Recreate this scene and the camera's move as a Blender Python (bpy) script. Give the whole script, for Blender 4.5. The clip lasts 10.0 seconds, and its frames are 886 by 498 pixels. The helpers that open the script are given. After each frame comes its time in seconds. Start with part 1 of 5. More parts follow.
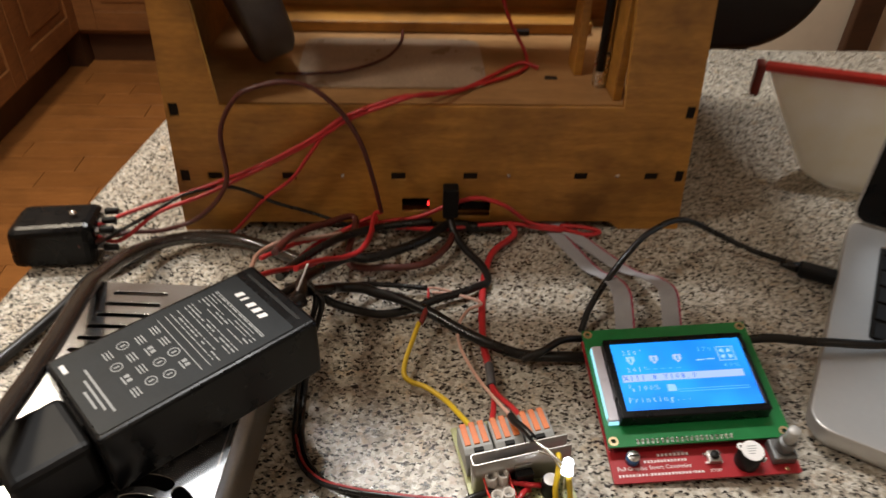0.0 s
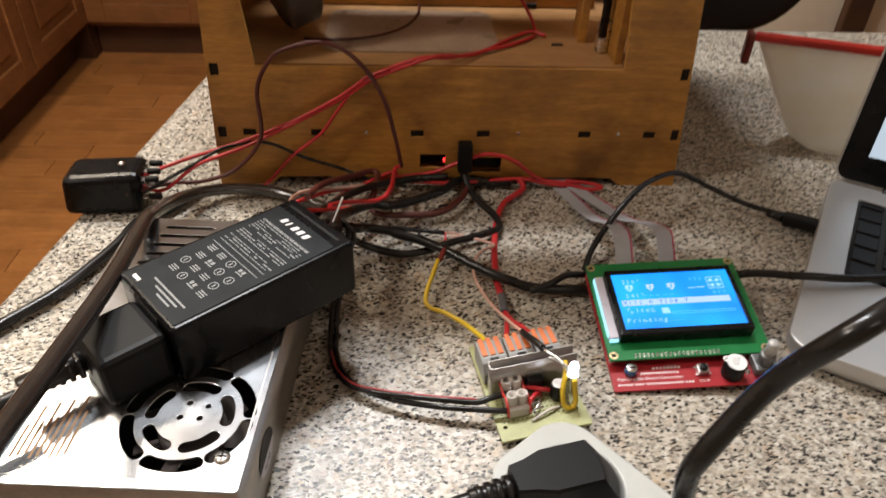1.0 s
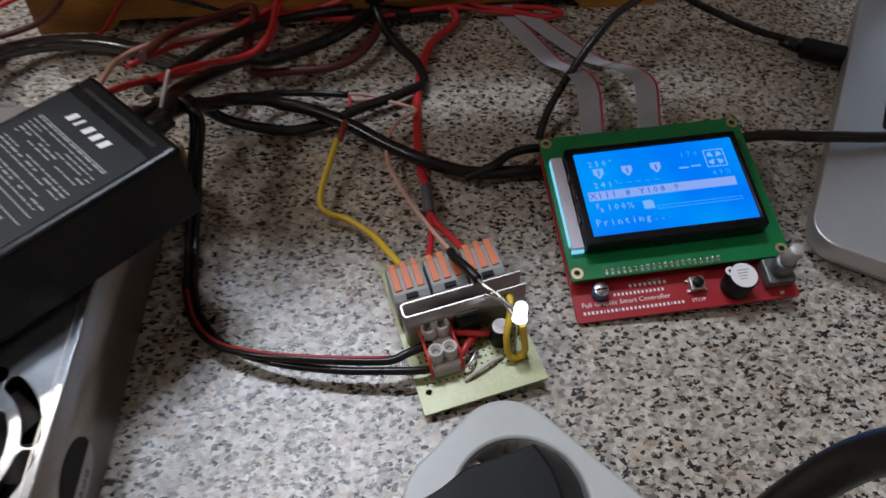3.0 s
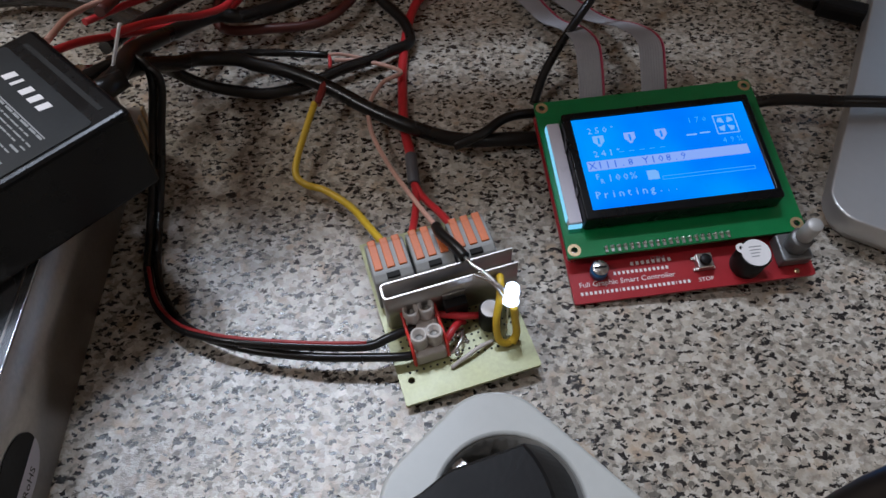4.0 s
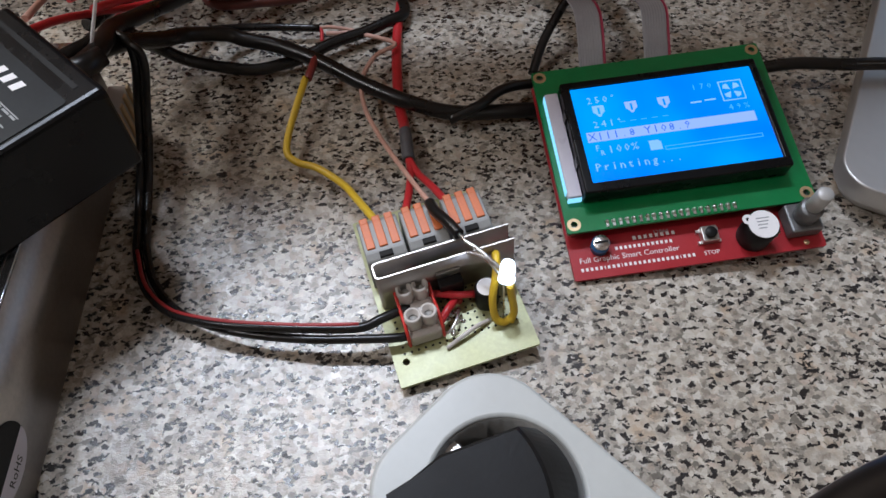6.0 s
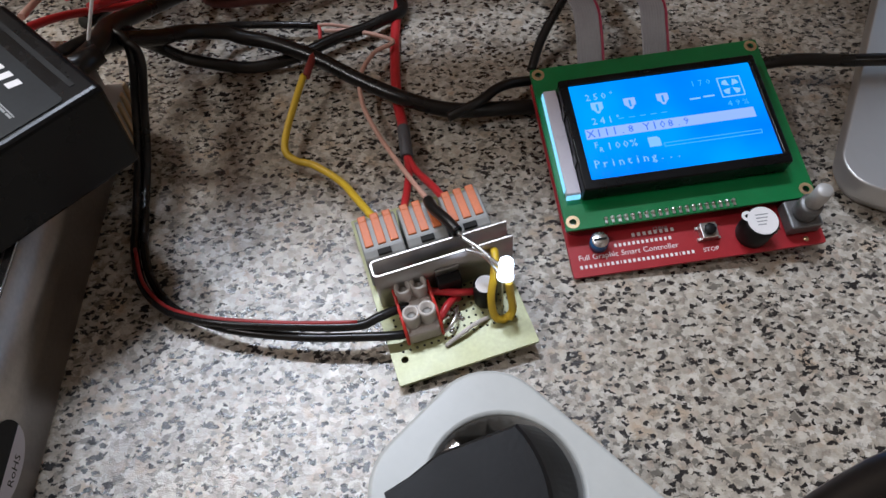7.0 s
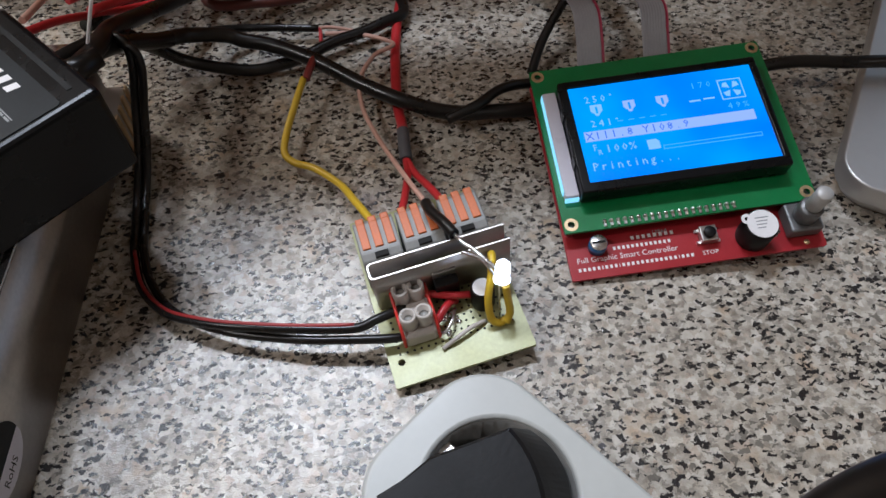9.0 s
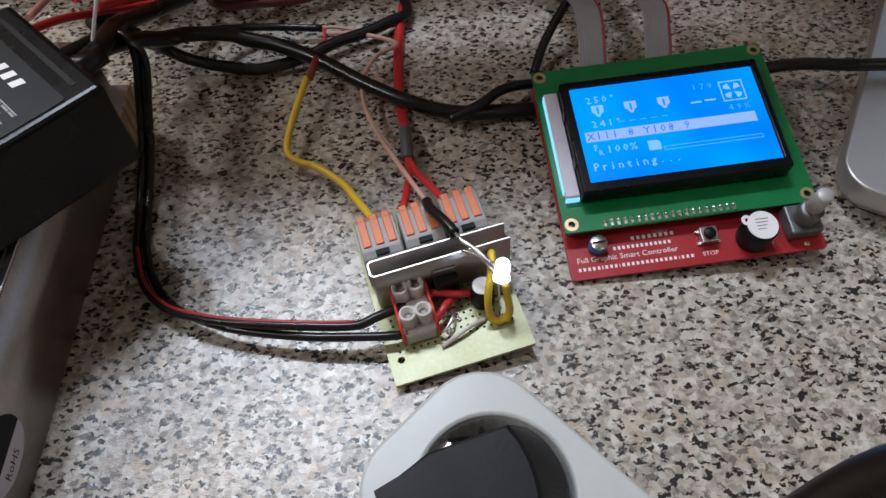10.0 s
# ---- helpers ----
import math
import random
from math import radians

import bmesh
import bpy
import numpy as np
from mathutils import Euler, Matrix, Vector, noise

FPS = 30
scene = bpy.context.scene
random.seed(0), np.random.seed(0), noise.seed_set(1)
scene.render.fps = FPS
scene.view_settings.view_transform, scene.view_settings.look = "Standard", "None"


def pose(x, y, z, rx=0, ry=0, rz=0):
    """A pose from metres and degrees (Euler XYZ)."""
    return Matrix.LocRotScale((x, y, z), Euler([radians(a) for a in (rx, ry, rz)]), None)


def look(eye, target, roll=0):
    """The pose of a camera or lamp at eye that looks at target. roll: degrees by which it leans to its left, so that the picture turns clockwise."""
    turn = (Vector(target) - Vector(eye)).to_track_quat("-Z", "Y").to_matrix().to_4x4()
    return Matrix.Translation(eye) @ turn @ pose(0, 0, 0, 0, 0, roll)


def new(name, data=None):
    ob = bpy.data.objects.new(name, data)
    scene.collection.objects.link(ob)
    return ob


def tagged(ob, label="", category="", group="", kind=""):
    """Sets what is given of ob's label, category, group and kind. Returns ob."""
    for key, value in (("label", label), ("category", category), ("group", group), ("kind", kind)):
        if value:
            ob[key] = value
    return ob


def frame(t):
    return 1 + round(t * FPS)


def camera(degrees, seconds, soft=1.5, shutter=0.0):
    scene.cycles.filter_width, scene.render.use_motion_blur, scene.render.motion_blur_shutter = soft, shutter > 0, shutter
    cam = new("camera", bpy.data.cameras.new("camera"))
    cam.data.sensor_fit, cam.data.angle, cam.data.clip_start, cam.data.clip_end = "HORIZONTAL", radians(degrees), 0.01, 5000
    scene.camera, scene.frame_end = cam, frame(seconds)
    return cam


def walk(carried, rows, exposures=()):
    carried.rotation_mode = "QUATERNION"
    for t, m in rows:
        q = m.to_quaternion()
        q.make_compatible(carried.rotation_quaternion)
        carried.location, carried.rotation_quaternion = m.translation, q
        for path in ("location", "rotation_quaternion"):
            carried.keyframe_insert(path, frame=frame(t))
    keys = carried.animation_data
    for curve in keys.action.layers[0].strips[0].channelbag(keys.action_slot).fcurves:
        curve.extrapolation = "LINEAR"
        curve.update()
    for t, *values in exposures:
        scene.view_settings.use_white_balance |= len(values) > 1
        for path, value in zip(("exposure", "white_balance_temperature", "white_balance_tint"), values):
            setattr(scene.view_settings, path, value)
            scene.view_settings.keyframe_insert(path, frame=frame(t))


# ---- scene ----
cam = camera(63.9, 10.0, 1.5, 0.5)
PATH = [
    (0, (-0.025, 0.014, 0.307), (0.076, 1.607, -0.899), 2.0),
    (0.2, (-0.028, -0.013, 0.317), (0.09, 1.619, -0.833), 2.1),
    (0.5, (-0.031, -0.044, 0.311), (0.065, 1.618, -0.798), 2.3),
    (0.8, (-0.034, -0.05, 0.305), (0.052, 1.585, -0.844), 1.9),
    (1, (-0.039, -0.044, 0.305), (0.063, 1.547, -0.903), 2.2),
    (1.2, (-0.046, -0.023, 0.307), (0.042, 1.505, -0.98), 0.8),
    (1.5, (-0.043, -0.008, 0.311), (0.068, 1.43, -1.074), 1.2),
    (1.8, (-0.036, 0.011, 0.305), (0.076, 1.425, -1.105), 0.9),
    (2, (-0.035, 0.015, 0.305), (0.046, 1.407, -1.128), 0.3),
    (2.2, (-0.031, 0.019, 0.299), (0.063, 1.406, -1.139), 0.9),
    (2.5, (-0.016, 0.039, 0.283), (0.149, 1.354, -1.215), 2.7),
    (2.8, (0.002, 0.07, 0.267), (0.136, 1.274, -1.324), 1.1),
    (3, (-0.001, 0.075, 0.254), (0.172, 1.279, -1.334), 2.1),
    (3.2, (0.002, 0.083, 0.245), (0.199, 1.236, -1.378), 3.1),
    (4.3, (0.006, 0.092, 0.234), (0.151, 1.208, -1.419), 1.4),
    (4.5, (0.006, 0.093, 0.232), (0.126, 1.189, -1.437), 0.2),
    (5, (0.009, 0.095, 0.229), (0.153, 1.203, -1.43), 1.0),
    (5.5, (0.012, 0.095, 0.229), (0.145, 1.188, -1.441), 0.3),
    (7, (0.014, 0.095, 0.228), (0.144, 1.176, -1.449), -0.1),
    (7.5, (0.014, 0.094, 0.229), (0.138, 1.184, -1.444), -0.3),
    (8, (0.015, 0.095, 0.229), (0.132, 1.183, -1.445), -0.8),
    (8.5, (0.015, 0.095, 0.227), (0.132, 1.178, -1.45), -0.6),
    (9, (0.018, 0.095, 0.228), (0.124, 1.183, -1.447), -1.1),
    (9.5, (0.018, 0.094, 0.228), (0.121, 1.187, -1.444), -1.0),
    (10, (0.019, 0.093, 0.228), (0.115, 1.189, -1.442), -1.1),
]
EXPOSURES = [(0.0, 0.13, 6500, 8), (0.5, 0.52, 6450, 8), (1.0, 0.40, 6300, 9), (1.5, -0.5, 5850, 12), (2.0, -0.5, 5650, 12), (3.0, -0.65, 5450, 10), (4.5, -0.54, 5300, 10), (5.5, -0.25, 5400, 10), (10.0, -0.31, 5450, 9)]
walk(cam, [(t, look(eye, target, roll)) for t, eye, target, roll in PATH], EXPOSURES)

# ---- light ----
world = bpy.data.worlds.new("world")
scene.world = world
world.use_nodes = True
world.node_tree.nodes["Background"].inputs[0].default_value = (0.8, 0.75, 0.7, 1)
world.node_tree.nodes["Background"].inputs[1].default_value = 0.01


def area_lamp(name, at, target, size, watts, colour):
    data = bpy.data.lights.new(name, "AREA")
    data.shape, data.size, data.energy, data.color = "DISK", size, watts, colour
    lamp = new(name, data)
    lamp.matrix_world = look(at, target)
    return lamp


area_lamp("ceiling_lamp_light", (-1.15, 0.0, 1.46), (0, 0.3, 0), 0.16, 9.5, (1.0, 0.88, 0.75))
for x in (-0.35, -0.08):
    area_lamp("pendant_light", (x, 0.83, 1.46), (x + 0.1, 0.3, 0), 0.13, 10.4, (0.97, 0.95, 0.935))
# added fill from behind the camera, no known lamp, brightens the printer front
area_lamp("room_fill_light", (0.9, -0.9, 1.46), (0.1, 0.5, 0), 0.5, 2.6, (1.0, 0.85, 0.70))
# unseen fill added to brighten floor and cabinets and whiten the steel lid
area_lamp("far_fill_light", (-1.05, 1.12, 1.46), (-0.95, 1.35, 0), 0.45, 18, (1.0, 0.85, 0.66))


# ---- materials ----
class Nodes:
    """A short way to write a node material."""

    def __init__(self, name):
        self.mat = bpy.data.materials.new(name)
        self.mat.use_nodes = True
        self.tree = self.mat.node_tree
        self.bsdf = self.tree.nodes["Principled BSDF"]

    def add(self, kind, **values):
        node = self.tree.nodes.new(kind)
        for key, value in values.items():
            if key in node.inputs:
                node.inputs[key].default_value = value
        return node

    def link(self, a, b):
        self.tree.links.new(a, b)

    def coords(self, kind="Object"):
        return self.add("ShaderNodeTexCoord").outputs[kind]

    def noise(self, vec, scale, detail=4.0, rough=0.55):
        n = self.add("ShaderNodeTexNoise", Scale=scale, Detail=detail, Roughness=rough)
        self.link(vec, n.inputs["Vector"])
        return n

    def ramp(self, fac, stops, mode="LINEAR"):
        r = self.tree.nodes.new("ShaderNodeValToRGB")
        r.color_ramp.interpolation = mode
        while len(r.color_ramp.elements) < len(stops):
            r.color_ramp.elements.new(0.5)
        for e, (p, c) in zip(r.color_ramp.elements, stops):
            e.position = p
            e.color = (*c, 1) if len(c) == 3 else c
        self.link(fac, r.inputs[0])
        return r.outputs[0]

    def mix(self, fac, a, b, blend="MIX"):
        m = self.tree.nodes.new("ShaderNodeMix")
        m.data_type, m.blend_type = "RGBA", blend
        for sock, v in ((m.inputs[0], fac), (m.inputs[6], a), (m.inputs[7], b)):
            if isinstance(v, (int, float)):
                sock.default_value = v
            elif isinstance(v, tuple):
                sock.default_value = (*v, 1)
            else:
                self.link(v, sock)
        return m.outputs[2]

    def math(self, op, a, b=0.5):
        m = self.tree.nodes.new("ShaderNodeMath")
        m.operation = op
        for sock, v in zip(m.inputs, (a, b)):
            if isinstance(v, (int, float)):
                sock.default_value = v
            else:
                self.link(v, sock)
        return m.outputs[0]

    def bump(self, height, strength, distance):
        b = self.add("ShaderNodeBump", Strength=strength, Distance=distance)
        self.link(height, b.inputs["Height"])
        self.link(b.outputs[0], self.bsdf.inputs["Normal"])

    def set(self, **values):
        for key, value in values.items():
            sock = self.bsdf.inputs[key.replace("_", " ")]
            if isinstance(value, (int, float)):
                sock.default_value = value
            elif isinstance(value, tuple):
                sock.default_value = (*value, 1) if len(value) == 3 else value
            else:
                self.link(value, sock)
        return self


def surface(name, colour, rough=0.5, metal=0.0, vary=0.15, scale=60.0, bump=0.1, spec=0.5):
    """Plain stuff with grain and stains at two scales."""
    n = Nodes(name)
    v = n.coords()
    big, fine = n.noise(v, scale), n.noise(v, scale * 12, 3)
    lo = tuple(c * (1 - vary) for c in colour)
    hi = tuple(min(1, c * (1 + vary)) for c in colour)
    tone = n.math("ADD", n.math("MULTIPLY", big.outputs[0], 0.65), n.math("MULTIPLY", fine.outputs[0], 0.35))
    n.set(Base_Color=n.ramp(tone, [(0.3, lo), (0.7, hi)]), Metallic=metal, Specular_IOR_Level=spec)
    r = n.math("ADD", n.math("MULTIPLY", big.outputs[0], 0.25), rough - 0.12)
    n.set(Roughness=r)
    n.bump(fine.outputs[0], bump, 0.0004)
    return n.mat


def glow(name, colour, strength, base=(0.02, 0.02, 0.02), rough=0.2):
    n = Nodes(name)
    n.set(Base_Color=base, Emission_Color=colour, Emission_Strength=strength, Roughness=rough)
    return n.mat


def granite():
    """Speckled stone-look laminate: grey, beige and pink flakes with black specks, pebbled gloss."""
    n = Nodes("speckled_laminate")
    v = n.coords()
    warp = n.noise(v, 520, 3, 0.65)
    push = n.tree.nodes.new("ShaderNodeVectorMath")
    push.operation = "MULTIPLY_ADD"
    n.link(warp.outputs[1], push.inputs[0])
    push.inputs[1].default_value = (0.0042, 0.0042, 0.0)
    n.link(v, push.inputs[2])
    w = push.outputs[0]

    def cells(scale, stretch=(1, 1, 1), turn=0.0):
        m = n.add("ShaderNodeMapping")
        m.inputs["Scale"].default_value, m.inputs["Rotation"].default_value = stretch, (0, 0, turn)
        n.link(w, m.inputs[0])
        c = n.add("ShaderNodeTexVoronoi", Scale=scale)
        n.link(m.outputs[0], c.inputs["Vector"])
        s = n.tree.nodes.new("ShaderNodeSeparateColor")
        n.link(c.outputs["Color"], s.inputs[0])
        return s

    a = cells(400)
    flakes = n.ramp(a.outputs[0], [(0.0, (0.36, 0.315, 0.255)), (0.16, (0.52, 0.465, 0.375)), (0.36, (0.61, 0.56, 0.475)), (0.52, (0.44, 0.40, 0.335)),
                                   (0.64, (0.68, 0.635, 0.55)), (0.82, (0.56, 0.455, 0.36)), (0.89, (0.80, 0.76, 0.68))], "CONSTANT")
    soft = n.noise(w, 300, 3, 0.6)
    flakes = n.mix(0.4, flakes, n.ramp(soft.outputs[0], [(0.38, (0.24, 0.215, 0.18)), (0.62, (0.70, 0.65, 0.565))]))
    tan = n.noise(v, 75, 2, 0.5)
    flakes = n.mix(n.ramp(tan.outputs[0], [(0.60, (0, 0, 0)), (0.72, (0.55, 0.55, 0.55))]), flakes, (0.56, 0.41, 0.26))
    b = cells(520, (1.0, 1.5, 1), 0.5)
    greys = n.ramp(b.outputs[1], [(0.0, (0, 0, 0)), (0.74, (0.45, 0.45, 0.45)), (0.89, (0.88, 0.88, 0.88))], "CONSTANT")
    col = n.mix(greys, flakes, (0.17, 0.155, 0.13))
    c = cells(530, (1.0, 1.8, 1), -0.6)
    patch = n.noise(v, 70, 2)
    limit = n.math("ADD", n.math("MULTIPLY", patch.outputs[0], 0.34), 0.67)
    dark = n.math("GREATER_THAN", c.outputs[2], limit)
    col = n.mix(dark, col, (0.022, 0.02, 0.02))
    large = n.noise(v, 9, 3)
    col = n.mix(0.6, col, n.ramp(large.outputs[0], [(0.3, (0.56, 0.54, 0.52)), (0.7, (0.82, 0.815, 0.81))]), "MULTIPLY")
    ripple = n.add("ShaderNodeMapping")
    ripple.inputs["Scale"].default_value = (1.0, 2.3, 1.0)
    n.link(v, ripple.inputs[0])
    fine = n.noise(ripple.outputs[0], 520, 2, 0.6)
    mid = n.noise(v, 2200, 2)
    n.set(Base_Color=col, Roughness=n.math("ADD", n.math("MULTIPLY", fine.outputs[0], 0.10), 0.16), Specular_IOR_Level=0.75)
    n.bump(n.math("ADD", fine.outputs[0], n.math("MULTIPLY", mid.outputs[0], 0.6)), 0.6, 0.0003)
    return n.mat


def wood(name, dark, light, grain=14.0, along=(0, 0, 0), rough=0.5, knots=0.5, random_tone=0.25):
    """Sawn wood: stretched grain, rings and stains."""
    n = Nodes(name)
    v = n.coords()
    m = n.add("ShaderNodeMapping")
    m.inputs["Scale"].default_value, m.inputs["Rotation"].default_value = (1, 9, 9), along
    n.link(v, m.inputs[0])
    g = n.noise(m.outputs[0], grain, 6, 0.6)
    g.inputs["Distortion"].default_value = 1.2
    stain = n.noise(v, grain * 0.9, 4, 0.6)
    fibre = n.noise(m.outputs[0], grain * 9, 2)
    tone = n.math("ADD", n.math("MULTIPLY", g.outputs[0], 0.6), n.math("MULTIPLY", fibre.outputs[0], 0.4))
    col = n.ramp(tone, [(0.3, dark), (0.68, light)])
    col = n.mix(n.ramp(stain.outputs[0], [(0.46, (0, 0, 0)), (0.72, (knots, knots, knots))]), col, tuple(c * 0.35 for c in dark))
    info = n.add("ShaderNodeObjectInfo")
    col = n.mix(random_tone, col, n.ramp(info.outputs["Random"], [(0, (0.45, 0.42, 0.4)), (1, (1, 1, 1))]), "MULTIPLY")
    n.set(Base_Color=col, Roughness=n.math("ADD", n.math("MULTIPLY", stain.outputs[0], 0.3), rough - 0.15))
    n.bump(fibre.outputs[0], 0.15, 0.0006)
    return n.mat


GRANITE = granite()
PLY = wood("stained_plywood", (0.265, 0.108, 0.017), (0.57, 0.272, 0.046), 16, (0, 0, 0), 0.48, 0.75, 0.12)
PLY_PALE = wood("pale_plywood", (0.29, 0.145, 0.055), (0.50, 0.285, 0.12), 16, (0, 0, 0), 0.36, 0.6, 0.1)
PLY_DARK = wood("dark_plywood", (0.24, 0.10, 0.022), (0.50, 0.235, 0.055), 16, (0, 0, 0), 0.6, 0.5, 0.1)
BURNT = surface("burnt_wood", (0.012, 0.007, 0.005), 0.8, 0, 0.3, 200)
OAK_FLOOR = wood("oak_laminate", (0.28, 0.105, 0.028), (0.54, 0.235, 0.07), 5, (0, 0, 0), 0.35, 0.5, 0.35)
OAK_DOOR = wood("stained_oak_door", (0.17, 0.066, 0.022), (0.33, 0.14, 0.046), 7, (0, 1.57, 0), 0.42, 0.2, 0.15)
PLINTH = wood("dark_plinth", (0.05, 0.02, 0.008), (0.09, 0.036, 0.014), 6, (0, 0, 0), 0.5, 0.2, 0.1)
RUBBER = surface("black_rubber", (0.009, 0.008, 0.0075), 0.28, 0, 0.25, 40, 0.08, 0.4)
BLACK_PLASTIC = surface("black_plastic", (0.006, 0.0055, 0.0055), 0.48, 0, 0.2, 50, 0.12, 0.22)
BLACK_GLOSS = surface("black_moulded_plastic", (0.004, 0.004, 0.0045), 0.28, 0, 0.2, 60, 0.06, 0.22)
LABEL_GREY = surface("slate_label", (0.014, 0.0165, 0.019), 0.42, 0, 0.25, 60, 0.05, 0.18)
PRINT_GREY = surface("pale_print", (0.27, 0.28, 0.285), 0.5, 0, 0.1)
WHITE_PRINT = surface("white_print", (0.78, 0.76, 0.76), 0.5, 0, 0.05)
WHITE_PLASTIC = surface("white_plastic", (0.48, 0.49, 0.47), 0.34, 0, 0.05, 30, 0.04)
film = Nodes("milky_film")
stain = film.noise(film.coords(), 22, 4)
film_tone = film.ramp(stain.outputs[0], [(0.35, (0.92, 0.90, 0.85)), (0.62, (0.88, 0.83, 0.70))])
film.set(Base_Color=film_tone, Roughness=0.35)
through_light = film.add("ShaderNodeBsdfTranslucent")
film.link(film_tone, through_light.inputs[0])
blend = film.add("ShaderNodeMixShader")
blend.inputs[0].default_value = 0.6
film.link(film.bsdf.outputs[0], blend.inputs[1]), film.link(through_light.outputs[0], blend.inputs[2])
film.link(blend.outputs[0], film.tree.nodes["Material Output"].inputs[0])
TUB_PLASTIC = film.mat
SOCKET_GREY = surface("grey_socket_plastic", (0.26, 0.25, 0.23), 0.4, 0, 0.1, 40)
TUB_RED = surface("red_plastic", (0.52, 0.03, 0.02), 0.35, 0, 0.12, 30)
RED_WIRE = surface("red_insulation", (0.46, 0.022, 0.026), 0.36, 0, 0.15, 60)
DARK_RED = surface("dark_red_insulation", (0.17, 0.02, 0.015), 0.4, 0, 0.2, 60)
BROWN_WIRE = surface("dark_red_brown_insulation", (0.085, 0.018, 0.013), 0.4, 0, 0.3, 40)
YELLOW_WIRE = surface("yellow_insulation", (0.62, 0.42, 0.018), 0.4, 0, 0.12, 60)
PINK_WIRE = surface("pink_insulation", (0.56, 0.33, 0.26), 0.42, 0, 0.2, 60)
GREY_SLEEVE = surface("grey_sleeve", (0.09, 0.09, 0.1), 0.45, 0, 0.2, 60)
RIBBON_GREY = surface("grey_ribbon", (0.33, 0.33, 0.35), 0.4, 0, 0.1, 80)
RIBBON_RED = surface("ribbon_red_edge", (0.34, 0.03, 0.07), 0.45, 0, 0.15, 80)
RED_STRAND = surface("deep_red_insulation", (0.30, 0.022, 0.022), 0.36, 0, 0.2, 60)
TIN = surface("tinned_metal", (0.72, 0.71, 0.69), 0.28, 1.0, 0.15, 200, 0.15)
SHEATH = surface("glossy_cable_sheath", (0.03, 0.024, 0.021), 0.15, 0, 0.35, 30, 0.3, 1.0)
FADED_PRINT = surface("faded_orange_print", (0.36, 0.22, 0.12), 0.5, 0, 0.2)
ACRYLIC = surface("scuffed_pale_acrylic", (0.36, 0.265, 0.185), 0.3, 0, 0.3, 30)
STEEL = surface("zinc_steel", (0.60, 0.62, 0.65), 0.21, 1.0, 0.06, 25, 0.06)
# darker, browner copy of the zinc: the walls' reflection of the worktop as colour
STEEL_SIDE = surface("dark_zinc_steel", (0.46, 0.43, 0.40), 0.34, 1.0, 0.2, 40, 0.1)
HEATSINK = surface("grey_aluminium", (0.42, 0.40, 0.38), 0.4, 1.0, 0.15, 150, 0.1)
ALUMINIUM = surface("silver_aluminium", (0.56, 0.55, 0.54), 0.42, 0.75, 0.04, 20, 0.02)
# near-black for holes, recesses and parts behind them, their shade put into the colour
VOID = surface("dark_inside", (0.006, 0.006, 0.006), 0.8, 0, 0.2)
PCB_GREEN = surface("green_solder_mask", (0.012, 0.17, 0.045), 0.32, 0, 0.15, 120, 0.1)
PCB_RED = surface("red_solder_mask", (0.33, 0.016, 0.022), 0.36, 0, 0.12, 120, 0.1)
PCB_OLIVE = surface("tinned_green_board", (0.33, 0.335, 0.16), 0.36, 0.1, 0.25, 60, 0.03)
ENCODER_GREY = surface("dull_grey_casting", (0.15, 0.15, 0.15), 0.4, 0.5, 0.35, 200, 0.2)
SHAFT_GREY = surface("pale_grey_shaft", (0.42, 0.41, 0.39), 0.45, 0.3, 0.1, 100, 0.1)
WAGO_GREY = surface("grey_connector_plastic", (0.25, 0.25, 0.24), 0.42, 0, 0.12, 90, 0.08)
ORANGE = surface("orange_plastic", (0.60, 0.16, 0.045), 0.42, 0, 0.12, 90)
NYLON = surface("translucent_nylon", (0.50, 0.46, 0.42), 0.38, 0, 0.1, 120)
BLUE_TRIM = surface("blue_trimmer_plastic", (0.03, 0.13, 0.30), 0.35, 0, 0.15, 120)
BRASS_RING = surface("tinned_copper_ring", (0.72, 0.55, 0.33), 0.35, 0.9, 0.15, 200)
CREAM_WALL = surface("cream_wall_paint", (0.74, 0.62, 0.47), 0.7, 0, 0.08, 3, 0.1)
CEILING = surface("white_ceiling_paint", (0.75, 0.72, 0.68), 0.8, 0, 0.04, 3, 0.1)
BLACK_LEATHER = surface("black_vinyl", (0.008, 0.006, 0.006), 0.5, 0, 0.3, 30, 0.2)
SPOOL_GREY = surface("dark_grey_plastic", (0.06, 0.05, 0.047), 0.45, 0, 0.25, 40, 0.1)
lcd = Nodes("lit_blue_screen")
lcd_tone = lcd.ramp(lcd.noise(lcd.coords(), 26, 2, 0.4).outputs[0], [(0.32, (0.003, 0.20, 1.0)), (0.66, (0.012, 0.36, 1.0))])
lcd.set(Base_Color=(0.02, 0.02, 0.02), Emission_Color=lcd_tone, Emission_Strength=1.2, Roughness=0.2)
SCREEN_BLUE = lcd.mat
SCREEN_WHITE = glow("lit_screen_pixels", (0.30, 0.58, 1.0), 1.15)
SCREEN_DIM = glow("dim_screen_pixels", (0.1, 0.45, 1.0), 1.2)
BAR_LILAC = glow("lit_screen_bar", (0.36, 0.50, 0.95), 1.2)
BAR_DARK = glow("screen_bar_characters", (0.08, 0.22, 0.85), 1.0)
LIGHT_GUIDE = surface("white_light_guide", (0.62, 0.60, 0.68), 0.3, 0, 0.05, 60)
CYAN_EDGE = glow("lit_guide_edge", (0.35, 0.8, 0.95), 1.2)
LAPTOP_PAGE = glow("lit_laptop_page", (0.40, 0.46, 0.52), 1.0)
LED_ON = glow("lit_white_led", (0.85, 0.9, 1.0), 8.0)
RED_LED = glow("lit_red_led", (1.0, 0.02, 0.02), 4.0)
